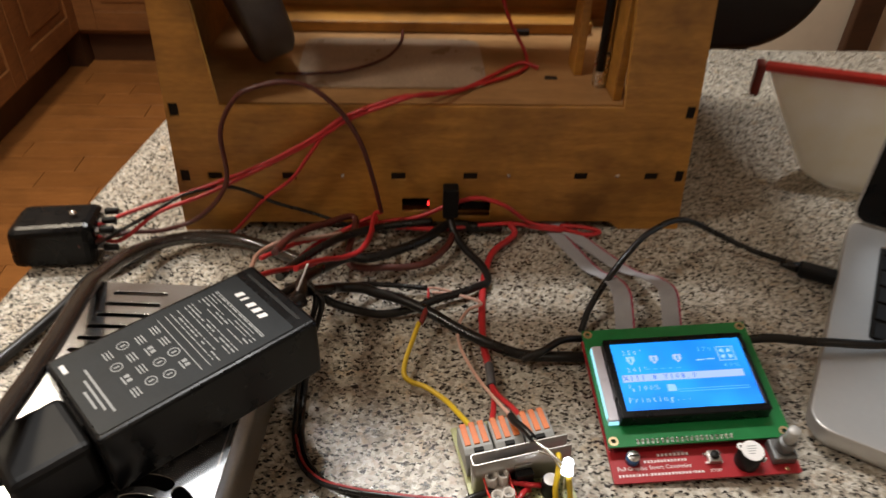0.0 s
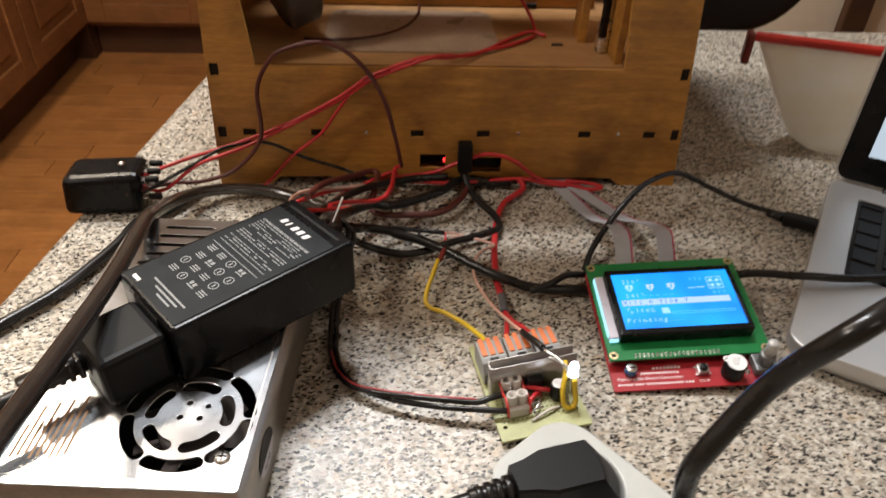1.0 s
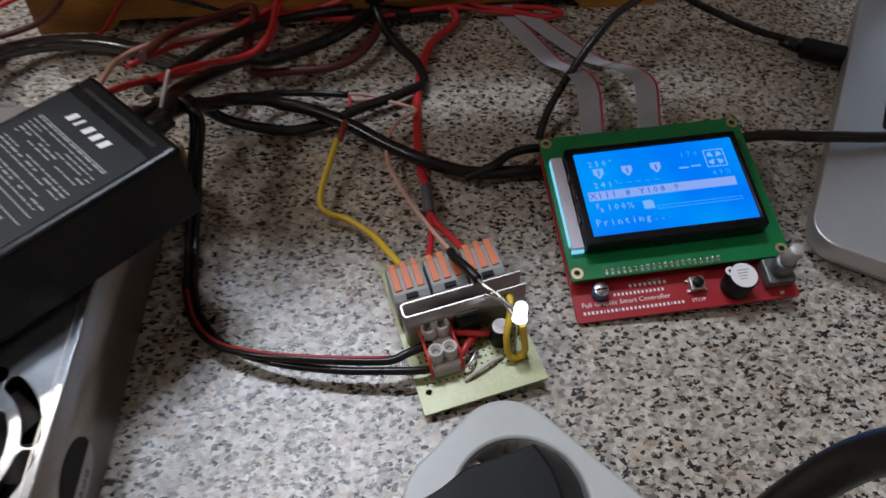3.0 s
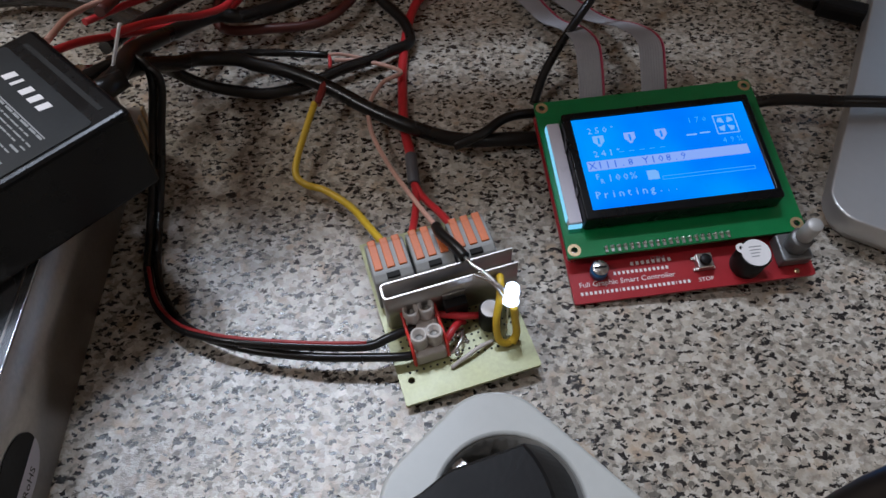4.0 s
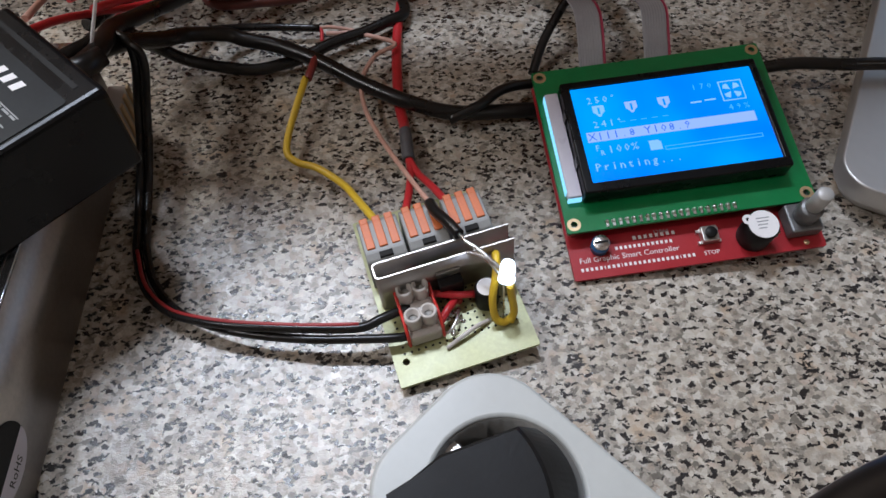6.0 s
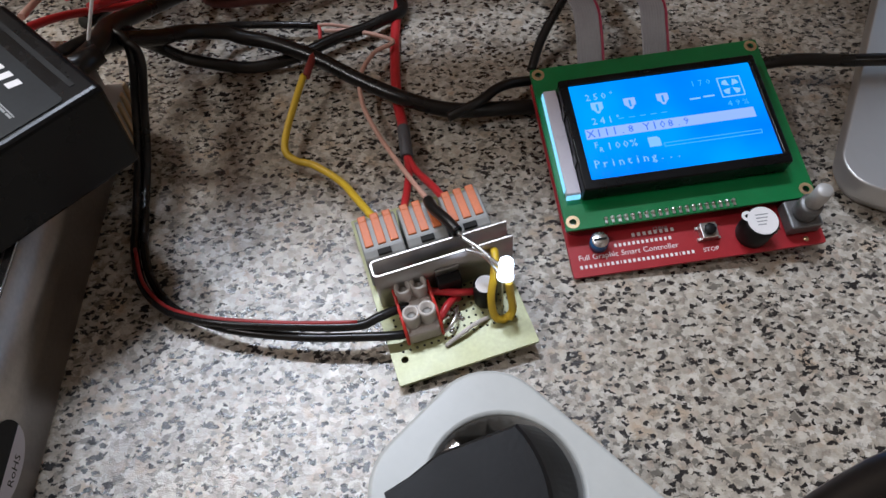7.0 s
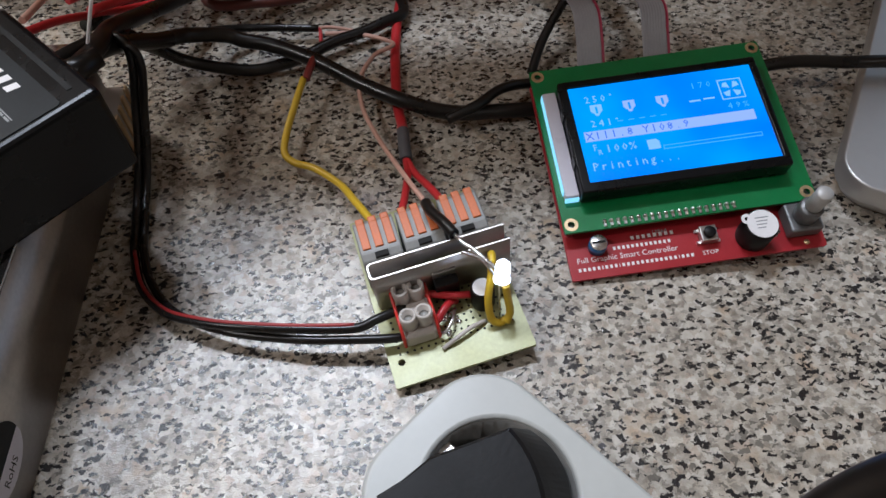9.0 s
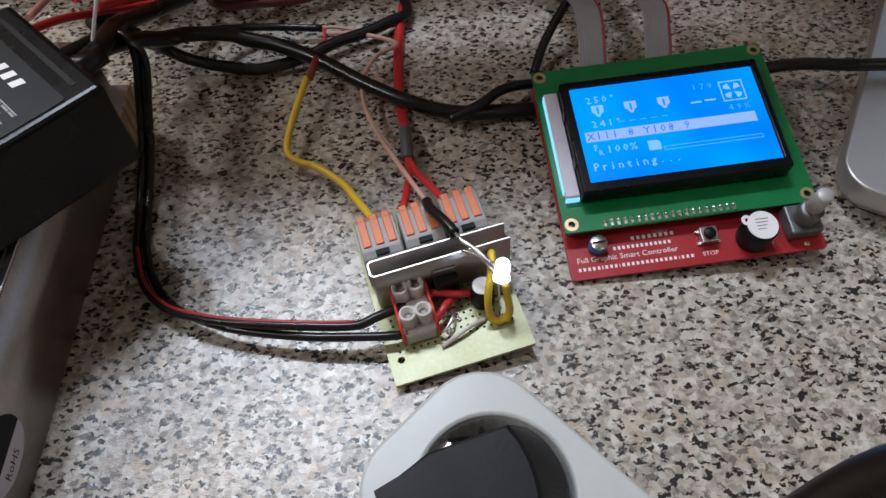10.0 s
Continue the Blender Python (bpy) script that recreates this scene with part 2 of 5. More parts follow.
CLEAR = Nodes("clear_epoxy").set(Base_Color=(0.9, 0.9, 0.95), Roughness=0.08, Transmission_Weight=0.9, Emission_Color=(0.85, 0.9, 1.0), Emission_Strength=1.6).mat


# ---- mesh helpers ----
def mesh_of(bm, name, material):
    data = bpy.data.meshes.new(name)
    bm.normal_update()
    bm.to_mesh(data)
    bm.free()
    data.materials.append(material)
    return data


def part(name, bm, material, parent=None, label="", at=None):
    """Links a bmesh (or a mesh) as one object under a thing."""
    data = mesh_of(bm, name, material) if isinstance(bm, bmesh.types.BMesh) else bm
    ob = new(name, data)
    if parent is not None:
        ob.parent = parent
    if at is not None:
        ob.matrix_basis = at
    return tagged(ob, label) if label else ob


def thing(name, at, label, category, group="", kind=""):
    ob = new(name)
    ob.empty_display_size = 0.02
    ob.matrix_basis = at
    return tagged(ob, label, category, group, kind)


def box(x0, x1, y0, y1, z0, z1, bevel=0.0, bm=None, segments=2):
    bm = bm or bmesh.new()
    made = bmesh.ops.create_cube(bm, size=1)["verts"]
    for v in made:
        v.co = Vector(((x0 + x1) / 2 + v.co.x * (x1 - x0), (y0 + y1) / 2 + v.co.y * (y1 - y0), (z0 + z1) / 2 + v.co.z * (z1 - z0)))
    if bevel:
        edges = {e for v in made for e in v.link_edges}
        bmesh.ops.bevel(bm, geom=list(edges), offset=bevel, segments=segments, affect="EDGES", profile=0.5)
    return bm


def lathe(profile, at=(0, 0, 0), sides=28, bm=None, turn=None):
    """Turns (radius, height) pairs round z."""
    bm = bm or bmesh.new()
    m = Matrix.Translation(at) @ (turn or Matrix())
    rings = []
    for r, z in profile:
        if r <= 1e-7:
            rings.append([bm.verts.new(m @ Vector((0, 0, z)))])
        else:
            rings.append([bm.verts.new(m @ Vector((r * math.cos(2 * math.pi * i / sides), r * math.sin(2 * math.pi * i / sides), z))) for i in range(sides)])
    for a, b in zip(rings, rings[1:]):
        for i in range(sides):
            j = (i + 1) % sides
            if len(a) == 1 and len(b) > 1:
                bm.faces.new((a[0], b[j], b[i])).smooth = True
            elif len(b) == 1 and len(a) > 1:
                bm.faces.new((a[i], a[j], b[0])).smooth = True
            elif len(a) > 1:
                bm.faces.new((a[i], a[j], b[j], b[i])).smooth = True
    bmesh.ops.recalc_face_normals(bm, faces=bm.faces)
    return bm


def rod(r, h, at=(0, 0, 0), sides=20, edge=0.0, turn=None, bm=None):
    e = edge or r * 0.12
    return lathe([(0, 0), (r - e, 0), (r, e), (r, h - e), (r - e, h), (0, h)], at, sides, bm, turn)


def smooth_path(points, steps=7):
    p = [Vector(q) for q in points]
    p = [2 * p[0] - p[1], *p, 2 * p[-1] - p[-2]]
    out = []
    for a, b, c, d in zip(p, p[1:], p[2:], p[3:]):
        for k in range(steps):
            u = k / steps
            out.append(0.5 * (2 * b + (c - a) * u + (2 * a - 5 * b + 4 * c - d) * u * u + (3 * b - a - 3 * c + d) * u ** 3))
    return out + [p[-2]]


def sweep(points, ring, side=None, steps=7):
    """A closed section (pairs across and up) carried along a smooth path."""
    path = smooth_path(points, steps)
    bm, rows = bmesh.new(), []
    up = None
    for i, p in enumerate(path):
        way = (path[min(i + 1, len(path) - 1)] - path[max(i - 1, 0)]).normalized()
        if side is not None:
            across = (Vector(side) - way * way.dot(Vector(side))).normalized()
            up = across.cross(way) * -1
        else:
            up = Vector((0, 0, 1)) if up is None else up
            up = (up - way * up.dot(way))
            up = up.normalized() if up.length > 1e-4 else way.orthogonal().normalized()
            across = way.cross(up)
        rows.append([bm.verts.new(p + across * a + up * b) for a, b in ring])
    n = len(ring)
    for a, b in zip(rows, rows[1:]):
        for i in range(n):
            bm.faces.new((a[i], a[(i + 1) % n], b[(i + 1) % n], b[i])).smooth = True
    bm.faces.new(rows[0][::-1]), bm.faces.new(rows[-1])
    bmesh.ops.recalc_face_normals(bm, faces=bm.faces)
    return bm


def circle(r, sides=12):
    return [(r * math.cos(2 * math.pi * i / sides), r * math.sin(2 * math.pi * i / sides)) for i in range(sides)]


def rounded(x0, x1, y0, y1, r, n=5):
    pts = []
    for cx, cy, a in ((x1 - r, y1 - r, 0), (x0 + r, y1 - r, 90), (x0 + r, y0 + r, 180), (x1 - r, y0 + r, 270)):
        pts += [(cx + r * math.cos(radians(a + 90 * k / n)), cy + r * math.sin(radians(a + 90 * k / n))) for k in range(n + 1)]
    return pts


def baked(curve_data, name, material):
    """The mesh of a curve or text."""
    ob = bpy.data.objects.new("work", curve_data)
    scene.collection.objects.link(ob)
    bpy.context.view_layer.update()
    data = bpy.data.meshes.new_from_object(ob.evaluated_get(bpy.context.evaluated_depsgraph_get()))
    bpy.data.objects.remove(ob)
    data.name = name
    bm = bmesh.new()
    bm.from_mesh(data)
    bmesh.ops.remove_doubles(bm, verts=bm.verts, dist=1e-6)
    bm.to_mesh(data)
    bm.free()
    data.materials.clear()
    data.materials.append(material)
    return data


def plate(name, outline, holes, z0, z1, material, bevel=0.0, upright=False):
    """A sheet with holes through it, between z0 and z1; upright: drawn in x and z, with its thickness along y."""
    c = bpy.data.curves.new(name, "CURVE")
    c.dimensions, c.fill_mode = "2D", "BOTH"
    c.extrude, c.bevel_depth, c.bevel_resolution = max(1e-5, (z1 - z0) / 2 - bevel), bevel, 1
    for loop in (outline, *holes):
        s = c.splines.new("POLY")
        s.points.add(len(loop) - 1)
        for q, (x, y) in zip(s.points, loop):
            q.co = (x, y, 0, 1)
        s.use_cyclic_u = True
    c.offset = -bevel
    data = baked(c, name, material)
    m = Matrix.Translation((0, 0, (z0 + z1) / 2))
    if upright:
        m = Matrix.Rotation(radians(90), 4, "X") @ m
    data.transform(m)
    return data


def lettering(name, body, size, material, at, parent, stretch=1.0, label=""):
    c = bpy.data.curves.new(name, "FONT")
    c.body, c.size, c.extrude, c.resolution_u = body, size, 0.00004, 2
    data = baked(c, name, material)
    data.transform(Matrix.Diagonal((stretch, 1, 1, 1)))
    return part(name, data, material, parent, label, at)


def arc_slot(cx, cy, r, half, a0, a1, n=12):
    """A round-ended slot along an arc."""
    pts = [(cx + (r + half) * math.cos(radians(a0 + (a1 - a0) * k / n)), cy + (r + half) * math.sin(radians(a0 + (a1 - a0) * k / n))) for k in range(n + 1)]
    for a, sign in ((a1, 1), (a0, -1)):
        ex, ey = cx + r * math.cos(radians(a)), cy + r * math.sin(radians(a))
        for k in range(1, 6):
            b = radians((a if sign > 0 else a + 180) + 180 * k / 6)
            pts.append((ex + half * math.cos(b), ey + half * math.sin(b)))
        if sign > 0:
            pts += [(cx + (r - half) * math.cos(radians(a1 + (a0 - a1) * k / n)), cy + (r - half) * math.sin(radians(a1 + (a0 - a1) * k / n))) for k in range(n + 1)]
    return pts


def cable(name, r, material, points, label):
    return tagged(new(name, mesh_of(sweep(points, circle(r)), name, material)), label, "cable" if r > 0.0019 else "wire")


# ---- room ----
FLOOR = -0.9
bm = box(-2.2, 2.4, -2.2, 3.6, FLOOR - 0.06, FLOOR - 0.012)
floor = tagged(new("floor", mesh_of(bm, "floor", PLINTH)), "orange-brown oak laminate plank floor", "floor", kind="structure")
for name, dims in (("wall_north", (-2.2, 2.4, 3.6, 3.7)), ("wall_south", (-2.2, 2.4, -2.3, -2.2)), ("wall_west", (-2.3, -2.2, -2.3, 3.7)), ("wall_east", (2.4, 2.5, -2.3, 3.7))):
    tagged(new(name, mesh_of(box(*dims, FLOOR - 0.06, 1.5), name, CREAM_WALL)), "cream painted plain kitchen wall", "wall", kind="structure")
tagged(new("ceiling", mesh_of(box(-2.3, 2.5, -2.3, 3.7, 1.5, 1.56), "ceiling", CEILING)), "plain white painted ceiling", "ceiling", kind="structure")
# the stub of wall behind the worktop, with its dark upright post
tagged(new("wall_behind_worktop", mesh_of(box(0.25, 2.4, 1.4, 1.48, FLOOR - 0.012, 1.5), "wall_behind_worktop", CREAM_WALL)), "cream painted wall behind the worktop", "wall", kind="structure")
tagged(new("trim", mesh_of(box(0.862, 0.916, 1.375, 1.398, FLOOR - 0.01, 1.49, 0.004), "trim", PLINTH)), "dark stained upright wooden trim", "trim", kind="structure")


def counter_left(y):
    return -0.294 + 0.144 * (y - 0.317)


# worktop: a laminate slab with a rounded edge
bm = bmesh.new()
outline = [(counter_left(-1.2), -1.2), (1.6, -1.2), (1.6, 0.81), (counter_left(0.81), 0.81)]
lower = [bm.verts.new((x, y, -0.038)) for x, y in outline]
upper = [bm.verts.new((x, y, 0)) for x, y in outline]
bm.faces.new(lower[::-1]), bm.faces.new(upper)
for i in range(4):
    bm.faces.new((lower[i], lower[(i + 1) % 4], upper[(i + 1) % 4], upper[i]))
bmesh.ops.bevel(bm, geom=[e for e in bm.edges if all(v.co.z > -0.01 for v in e.verts)], offset=0.006, segments=4, affect="EDGES", profile=0.5)
tagged(new("worktop", mesh_of(bm, "worktop", GRANITE)), "glossy speckled grey, pink and black stone-look worktop", "worktop", kind="structure")
base = thing("base_cabinet", pose(0, 0, 0), "stained oak base cabinet under the worktop", "cabinet")
part("body", box(-0.22, 1.58, -0.6, 0.76, FLOOR + 0.1, -0.0385, 0.002), OAK_DOOR, base)
part("plinth", box(-0.18, 1.54, -0.56, 0.72, FLOOR - 0.012, FLOOR + 0.0995), PLINTH, base)


def door_front(width, height):
    """A framed oak door with a raised middle panel, in x and z, facing -y."""
    f = 0.075
    rails = bmesh.new()
    for dims in ((0, f, 0, height), (width - f, width, 0, height), (f, width - f, 0, f), (f, width - f, height - f, height)):
        box(dims[0], dims[1], -0.022, 0, dims[2], dims[3], 0.003, rails)
    panel = box(f - 0.002, width - f + 0.002, -0.012, -0.001, f - 0.002, height - f + 0.002)
    box(f + 0.035, width - f - 0.035, -0.019, -0.0115, f + 0.035, height - f - 0.035, 0.006, panel)
    knob = lathe([(0.006, 0), (0.006, 0.012), (0.015, 0.018), (0.016, 0.024), (0, 0.03)], (width - 0.04, -0.022, height * 0.75), 16, None, Matrix.Rotation(radians(90), 4, "X"))
    return mesh_of(rails, "frame", OAK_DOOR), mesh_of(panel, "panel", OAK_DOOR), mesh_of(knob, "knob", TIN)


FRONT = door_front(0.49, 0.68)


def kitchen_unit(at):
    unit = thing("kitchen_cabinet", at, "stained oak kitchen base unit with a framed panel door", "cabinet", "fitted kitchen units")
    part("body", box(0, 0.5, 0.0, 0.56, 0.15, 0.87, 0.002), OAK_DOOR, unit)
    part("plinth", box(0, 0.5, 0.06, 0.54, -0.0, 0.149), PLINTH, unit)
    door = part("door", FRONT[0], OAK_DOOR, unit, "", pose(0.005, -0.0005, 0.17))
    part("panel", FRONT[1], OAK_DOOR, door)
    part("knob", FRONT[2], TIN, door, "small round metal knob")
    return unit


for k in range(5):
    kitchen_unit(pose(-1.345 - 0.0, 2.86 - 0.5 * (k + 1), FLOOR - 0.012, 0, 0, 90) if k < 4 else pose(-1.345, 0.36, FLOOR - 0.012, 0, 0, 90))
for k in range(5):
    kitchen_unit(pose(-1.33 + 0.5 * k, 2.87, FLOOR - 0.012))

for name, m, z0, z1 in (("trim", OAK_DOOR, FLOOR + 0.14, -0.042), ("trim", PLINTH, FLOOR - 0.012, FLOOR + 0.1395)):
    tagged(new(name, mesh_of(box(-1.44, -1.335, 2.862, 2.96, z0, z1), name, m)), "stained wooden filler in the corner between units", "trim", kind="structure")

# black padded chair back beyond the worktop
stool = thing("bar_chair", pose(0.36, 0.97, FLOOR - 0.012), "black padded chair with a rounded back beyond the worktop", "chair")
geom = plate("backrest", rounded(-0.19, 0.182, 0.852, 1.28, 0.11, 10), [], -0.02, 0.02, BLACK_LEATHER, 0.012, True)
part("backrest", geom, BLACK_LEATHER, stool, "rounded black vinyl backrest")
part("seat", box(-0.2, 0.2, 0.03, 0.43, 0.55, 0.61, 0.02), BLACK_LEATHER, stool)
for x in (-0.17, 0.17):
    for y in (0.02, 0.4):
        part("leg", rod(0.014, 0.552, (x, y, 0)), PLINTH, stool)
    part("back_post", rod(0.012, 0.5, (x * 0.6, 0.034, 0.5)), PLINTH, stool)

# ---- desktop printer ----
PX, PY = -0.003, 0.450
printer = thing("desktop_printer", pose(PX, PY, 0), "stained plywood desktop 3D printer frame with slotted joints", "3D printer")


def rect(cx, cz, w, h):
    return [(cx - w / 2, cz - h / 2), (cx + w / 2, cz - h / 2), (cx + w / 2, cz + h / 2), (cx - w / 2, cz + h / 2)]


FRONT_SLOTS = [(x, 0.0455, 0.0100, 0.0064) for x in (-0.155, -0.104, -0.028, 0.023, 0.102, 0.153)]
EDGE_SLOTS = [(s, z, 0.0066, 0.0100) for z, s in ((0.0455, -0.1755), (0.0955, -0.1738), (0.178, -0.1708), (0.26, -0.167), (0.34, -0.164))]
EDGE_SLOTS += [(s, z, 0.0066, 0.0100) for z, s in ((0.0455, 0.1735), (0.0955, 0.1700), (0.178, 0.1635), (0.26, 0.159), (0.34, 0.157))]
# top edge and opening top are out of view, set to shade the worktop
outline = [(-0.183, 0), (-0.143, 0), (-0.136, 0.007), (0.128, 0.007), (0.137, 0), (0.182, 0), (0.166, 0.2), (0.157, 0.48), (-0.163, 0.48), (-0.175, 0.2)]
holes = [[(-0.145, 0.0985), (0.124, 0.0985), (0.117, 0.2), (0.115, 0.288), (-0.155, 0.288), (-0.155, 0.2)]]
holes += [rect(*s) for s in FRONT_SLOTS + EDGE_SLOTS]
holes += [rect(-0.0155, 0.0212, 0.02, 0.0125), rect(0.027, 0.0178, 0.024, 0.0145)]
part("front_panel", plate("front_panel", outline, holes, 0, 0.006, PLY, 0, True), PLY, printer, "orange-brown stained plywood front panel")
for x, z, w, h in FRONT_SLOTS + EDGE_SLOTS:
    part("joint_tab", box(x - w / 2 - 0.0005, x + w / 2 + 0.0005, -0.0035, 0.003, z - h / 2 - 0.0005, z + h / 2 + 0.0005), BURNT, printer)
for x in (-0.067, 0.05, 0.128):
    part("bolt", rod(0.0014, 0.0012, (x, -0.0058, 0.0465), 10, 0, Matrix.Rotation(radians(90), 4, "X")), TIN, printer)
part("back_panel", plate("back_panel", [(-0.1695, 0.0), (0.163, 0.0), (0.1625, 0.46), (-0.169, 0.46)], [[(-0.14, 0.24), (0.13, 0.24), (0.128, 0.43), (-0.14, 0.43)]], -0.178, -0.172, PLY_DARK, 0, True), PLY_DARK, printer, "dark plywood back panel")
for x0, x1 in ((-0.181, -0.175), (0.1725, 0.1785)):
    part("side_panel", box(x0 + (0.004 if x0 < 0 else -0.008), x1 + (0.004 if x0 < 0 else -0.008), 0.0005, 0.262, 0.004, 0.472, 0.0008), PLY_DARK, printer)
part("base_plate", box(-0.172, 0.164, 0.0005, 0.1715, 0.0925, 0.0975, 0.0005), PLY_PALE, printer, "pale scuffed plywood base plate")
part("lower_shelf", box(-0.16, 0.155, 0.006, 0.17, 0.006, 0.009), PLY_DARK, printer)
part("rear_ledge", box(-0.155, 0.13, 0.132, 0.171, 0.098, 0.107, 0.0008), PLY, printer, "orange plywood ledge")
part("ledge_tab", box(0.068, 0.078, 0.1285, 0.1315, 0.098, 0.1022), BURNT, printer)
part("base_slot", box(0.078, 0.087, 0.043, 0.0475, 0.0976, 0.0981), BURNT, printer)
# plate's pale colour holds the whitish reflection seen on the base
part("heated_plate", plate("heated_plate", rounded(-0.10, 0.035, 0.025, 0.115, 0.012), [], 0.0978, 0.0994, ACRYLIC), ACRYLIC, printer, "pale plastic plate toned like the reflection on the base")
for y, dx in ((0.030, 0.0), (0.030, 0.013)):
    part("guide_rod", rod(0.0032, 0.27, (0.113 + dx * 0.4, y + dx, 0.11)), STEEL_SIDE if dx else BLACK_GLOSS, printer)
part("shaft_coupling", rod(0.0055, 0.024, (0.115, 0.034, 0.0976), 20, 0.001), TIN, printer, "bright metal shaft coupling")
part("corner_upright", box(0.119, 0.125, 0.008, 0.05, 0.0976, 0.36, 0.0006), PLY, printer)
part("corner_upright", box(0.100, 0.106, 0.05, 0.072, 0.0976, 0.36, 0.0006), PLY, printer)
part("blower", lathe([(0, 0), (0.048, 0), (0.052, 0.003), (0.052, 0.024), (0.047, 0.028), (0.02, 0.028), (0.018, 0.020), (0, 0.020)], (-0.145, 0.055, 0.152), 30, None, pose(0, 0, 0, 0, 72, 24)), SPOOL_GREY, printer, "round dark grey fan housing")
# out-of-view plate, added to shade the worktop and base plate from the pendants
part("shade_plate", box(-0.13, 0.10, 0.022, 0.15, 0.300, 0.306, 0.001), ACRYLIC, printer, "unseen flat plate added high in the frame for its shadow")
part("cross_bar", box(-0.164, 0.152, 0.15, 0.1715, 0.42, 0.426), PLY, printer)
board_in = part("control_board", box(-0.05, 0.06, 0.012, 0.09, 0.0095, 0.0125), VOID, printer)
part("usb_socket", box(0.018, 0.037, 0.002, 0.015, 0.0128, 0.0195, 0.0005), VOID, board_in)
part("indicator", box(-0.0072, -0.0058, -0.0030, -0.001, 0.0192, 0.0218, 0.0003), RED_LED, printer, "small glowing red indicator")
plug = thing("usb_plug", pose(0.006, 0.4385, 0.016), "black moulded cable plug pushed into the printer", "plug")
part("grip", box(-0.0055, 0.0055, -0.0075, 0.0032, 0.002, 0.026, 0.0014), BLACK_PLASTIC, plug)
part("strain_relief", lathe([(0, 0), (0.0024, 0), (0.0038, 0.009), (0, 0.009)], (0, -0.0015, -0.006), 12), RUBBER, plug)

# ---- power supply ----
psu = thing("power_supply", pose(-0.1090, 0.1315, 0, 0, 0, -4), "silver zinc steel switching power supply with fan slots", "power supply")
W, D, HT = 0.112, 0.191, 0.046
walls = plate("case", rounded(-W, 0, 0, D, 0.0015, 2), [rounded(-W + 0.001, -0.001, 0.001, D - 0.001, 0.0012, 2)], 0, HT - 0.0012, STEEL_SIDE)
part("case", walls, STEEL_SIDE, psu, "folded zinc steel side walls, toned for the worktop they reflect")
part("floor_plate", box(-W + 0.001, -0.001, 0.001, D - 0.001, 0.0, 0.0015), VOID, psu)
FX, FY = -0.0315, 0.0382
slots = []
for k in range(6):
    slots.append(arc_slot(FX, FY, 0.0270, 0.0030, 60 * k + 67, 60 * k + 113))
for k in range(5):
    slots.append(arc_slot(FX, FY, 0.0175, 0.0028, 72 * k - 7, 72 * k + 35))
for x, y in ((-0.004, -0.001), (0.005, -0.001), (0.007, 0.006), (-0.002, 0.0075)):
    slots.append([(FX + x + 0.0014 * math.cos(a * 0.7854), FY + y + 0.0014 * math.sin(a * 0.7854)) for a in range(8)])
for k in range(7):
    y0 = 0.128 + 0.0088 * k
    x0, x1 = -0.098 + 0.0012 * k, -0.068 + 0.0012 * k
    slots.append(rounded(x0, x1, y0, y0 + 0.0030, 0.00145, 3))
lid = part("lid", plate("lid", rounded(-W - 0.0003, 0.0003, -0.0003, D + 0.0003, 0.002, 3), slots, HT - 0.0012, HT, STEEL, 0.0002), STEEL, psu, "bright zinc steel lid with slots")
part("lid_seam", box(-0.0030, -0.0024, 0.001, D - 0.001, HT, HT + 0.0001), STEEL_SIDE, psu)
part("lid_seam", box(-W + 0.002, -0.003, 0.0035, 0.0042, HT, HT + 0.0001), STEEL_SIDE, psu)
fan = part("fan_hub", rod(0.0155, 0.012, (FX, FY, HT - 0.018)), SPOOL_GREY, psu)
for k in range(7):
    blade = box(0.0145, 0.0265, -0.006, 0.006, -0.0004, 0.0004)
    part("blade", blade, SPOOL_GREY, fan, "", Matrix.Translation((FX, FY, HT - 0.012)) @ pose(0, 0, 0, 0, 0, k * 360 / 7) @ pose(0, 0, 0, 32, 0, 0))
screw = part("screw", lathe([(0, 0.0012), (0.0022, 0.001), (0.0036, 0.0002), (0.0036, 0)], (-0.0105, 0.0165, HT)), TIN, psu)
part("screw_cross", box(-0.0125, -0.0085, 0.0161, 0.0169, HT + 0.0011, HT + 0.0014), VOID, screw)
part("screw_cross", box(-0.0109, -0.0101, 0.0145, 0.0185, HT + 0.0011, HT + 0.0014), VOID, screw)
for k in range(9):
    part("warning_print", box(-W + 0.011 + 0.0028 * k, -W + 0.0122 + 0.0028 * k, 0.012 + 0.0012 * (k % 3), 0.030 + 0.0021 * ((k * 5) % 9), HT + 0.00006, HT + 0.00014), FADED_PRINT, lid)

# output terminals at the far end of the side, brass lugs under a clear cover
strip_block = part("terminal_strip", box(0.0008, 0.0095, 0.160, 0.189, 0.006, 0.026, 0.001), NYLON, psu, "milky plastic terminal strip")
for k in range(5):
    part("lug", box(0.0096, 0.0108, 0.1625 + 0.0053 * k, 0.1650 + 0.0053 * k, 0.007, 0.029, 0.0004), BRASS_RING, strip_block, "brass terminal lug")
# oval approval sticker on the side wall
oval = [(0.057 + 0.0125 * math.cos(2 * math.pi * a / 32), 0.021 + 0.0105 * math.sin(2 * math.pi * a / 32)) for a in range(32)]
badge = plate("sticker", oval, [], 0, 0.0002, BLACK_PLASTIC)
SIDE = Matrix(((0, 0, 1, 0.0003), (1, 0, 0, -0.018), (0, 1, 0, 0), (0, 0, 0, 1)))
badge_part = part("sticker", badge, BLACK_PLASTIC, psu, "oval black and pale sticker", SIDE)
face = [(0.057 + 0.0121 * math.cos(math.pi + math.pi * a / 20), 0.019 + 0.0082 * math.sin(math.pi + math.pi * a / 20)) for a in range(21)]
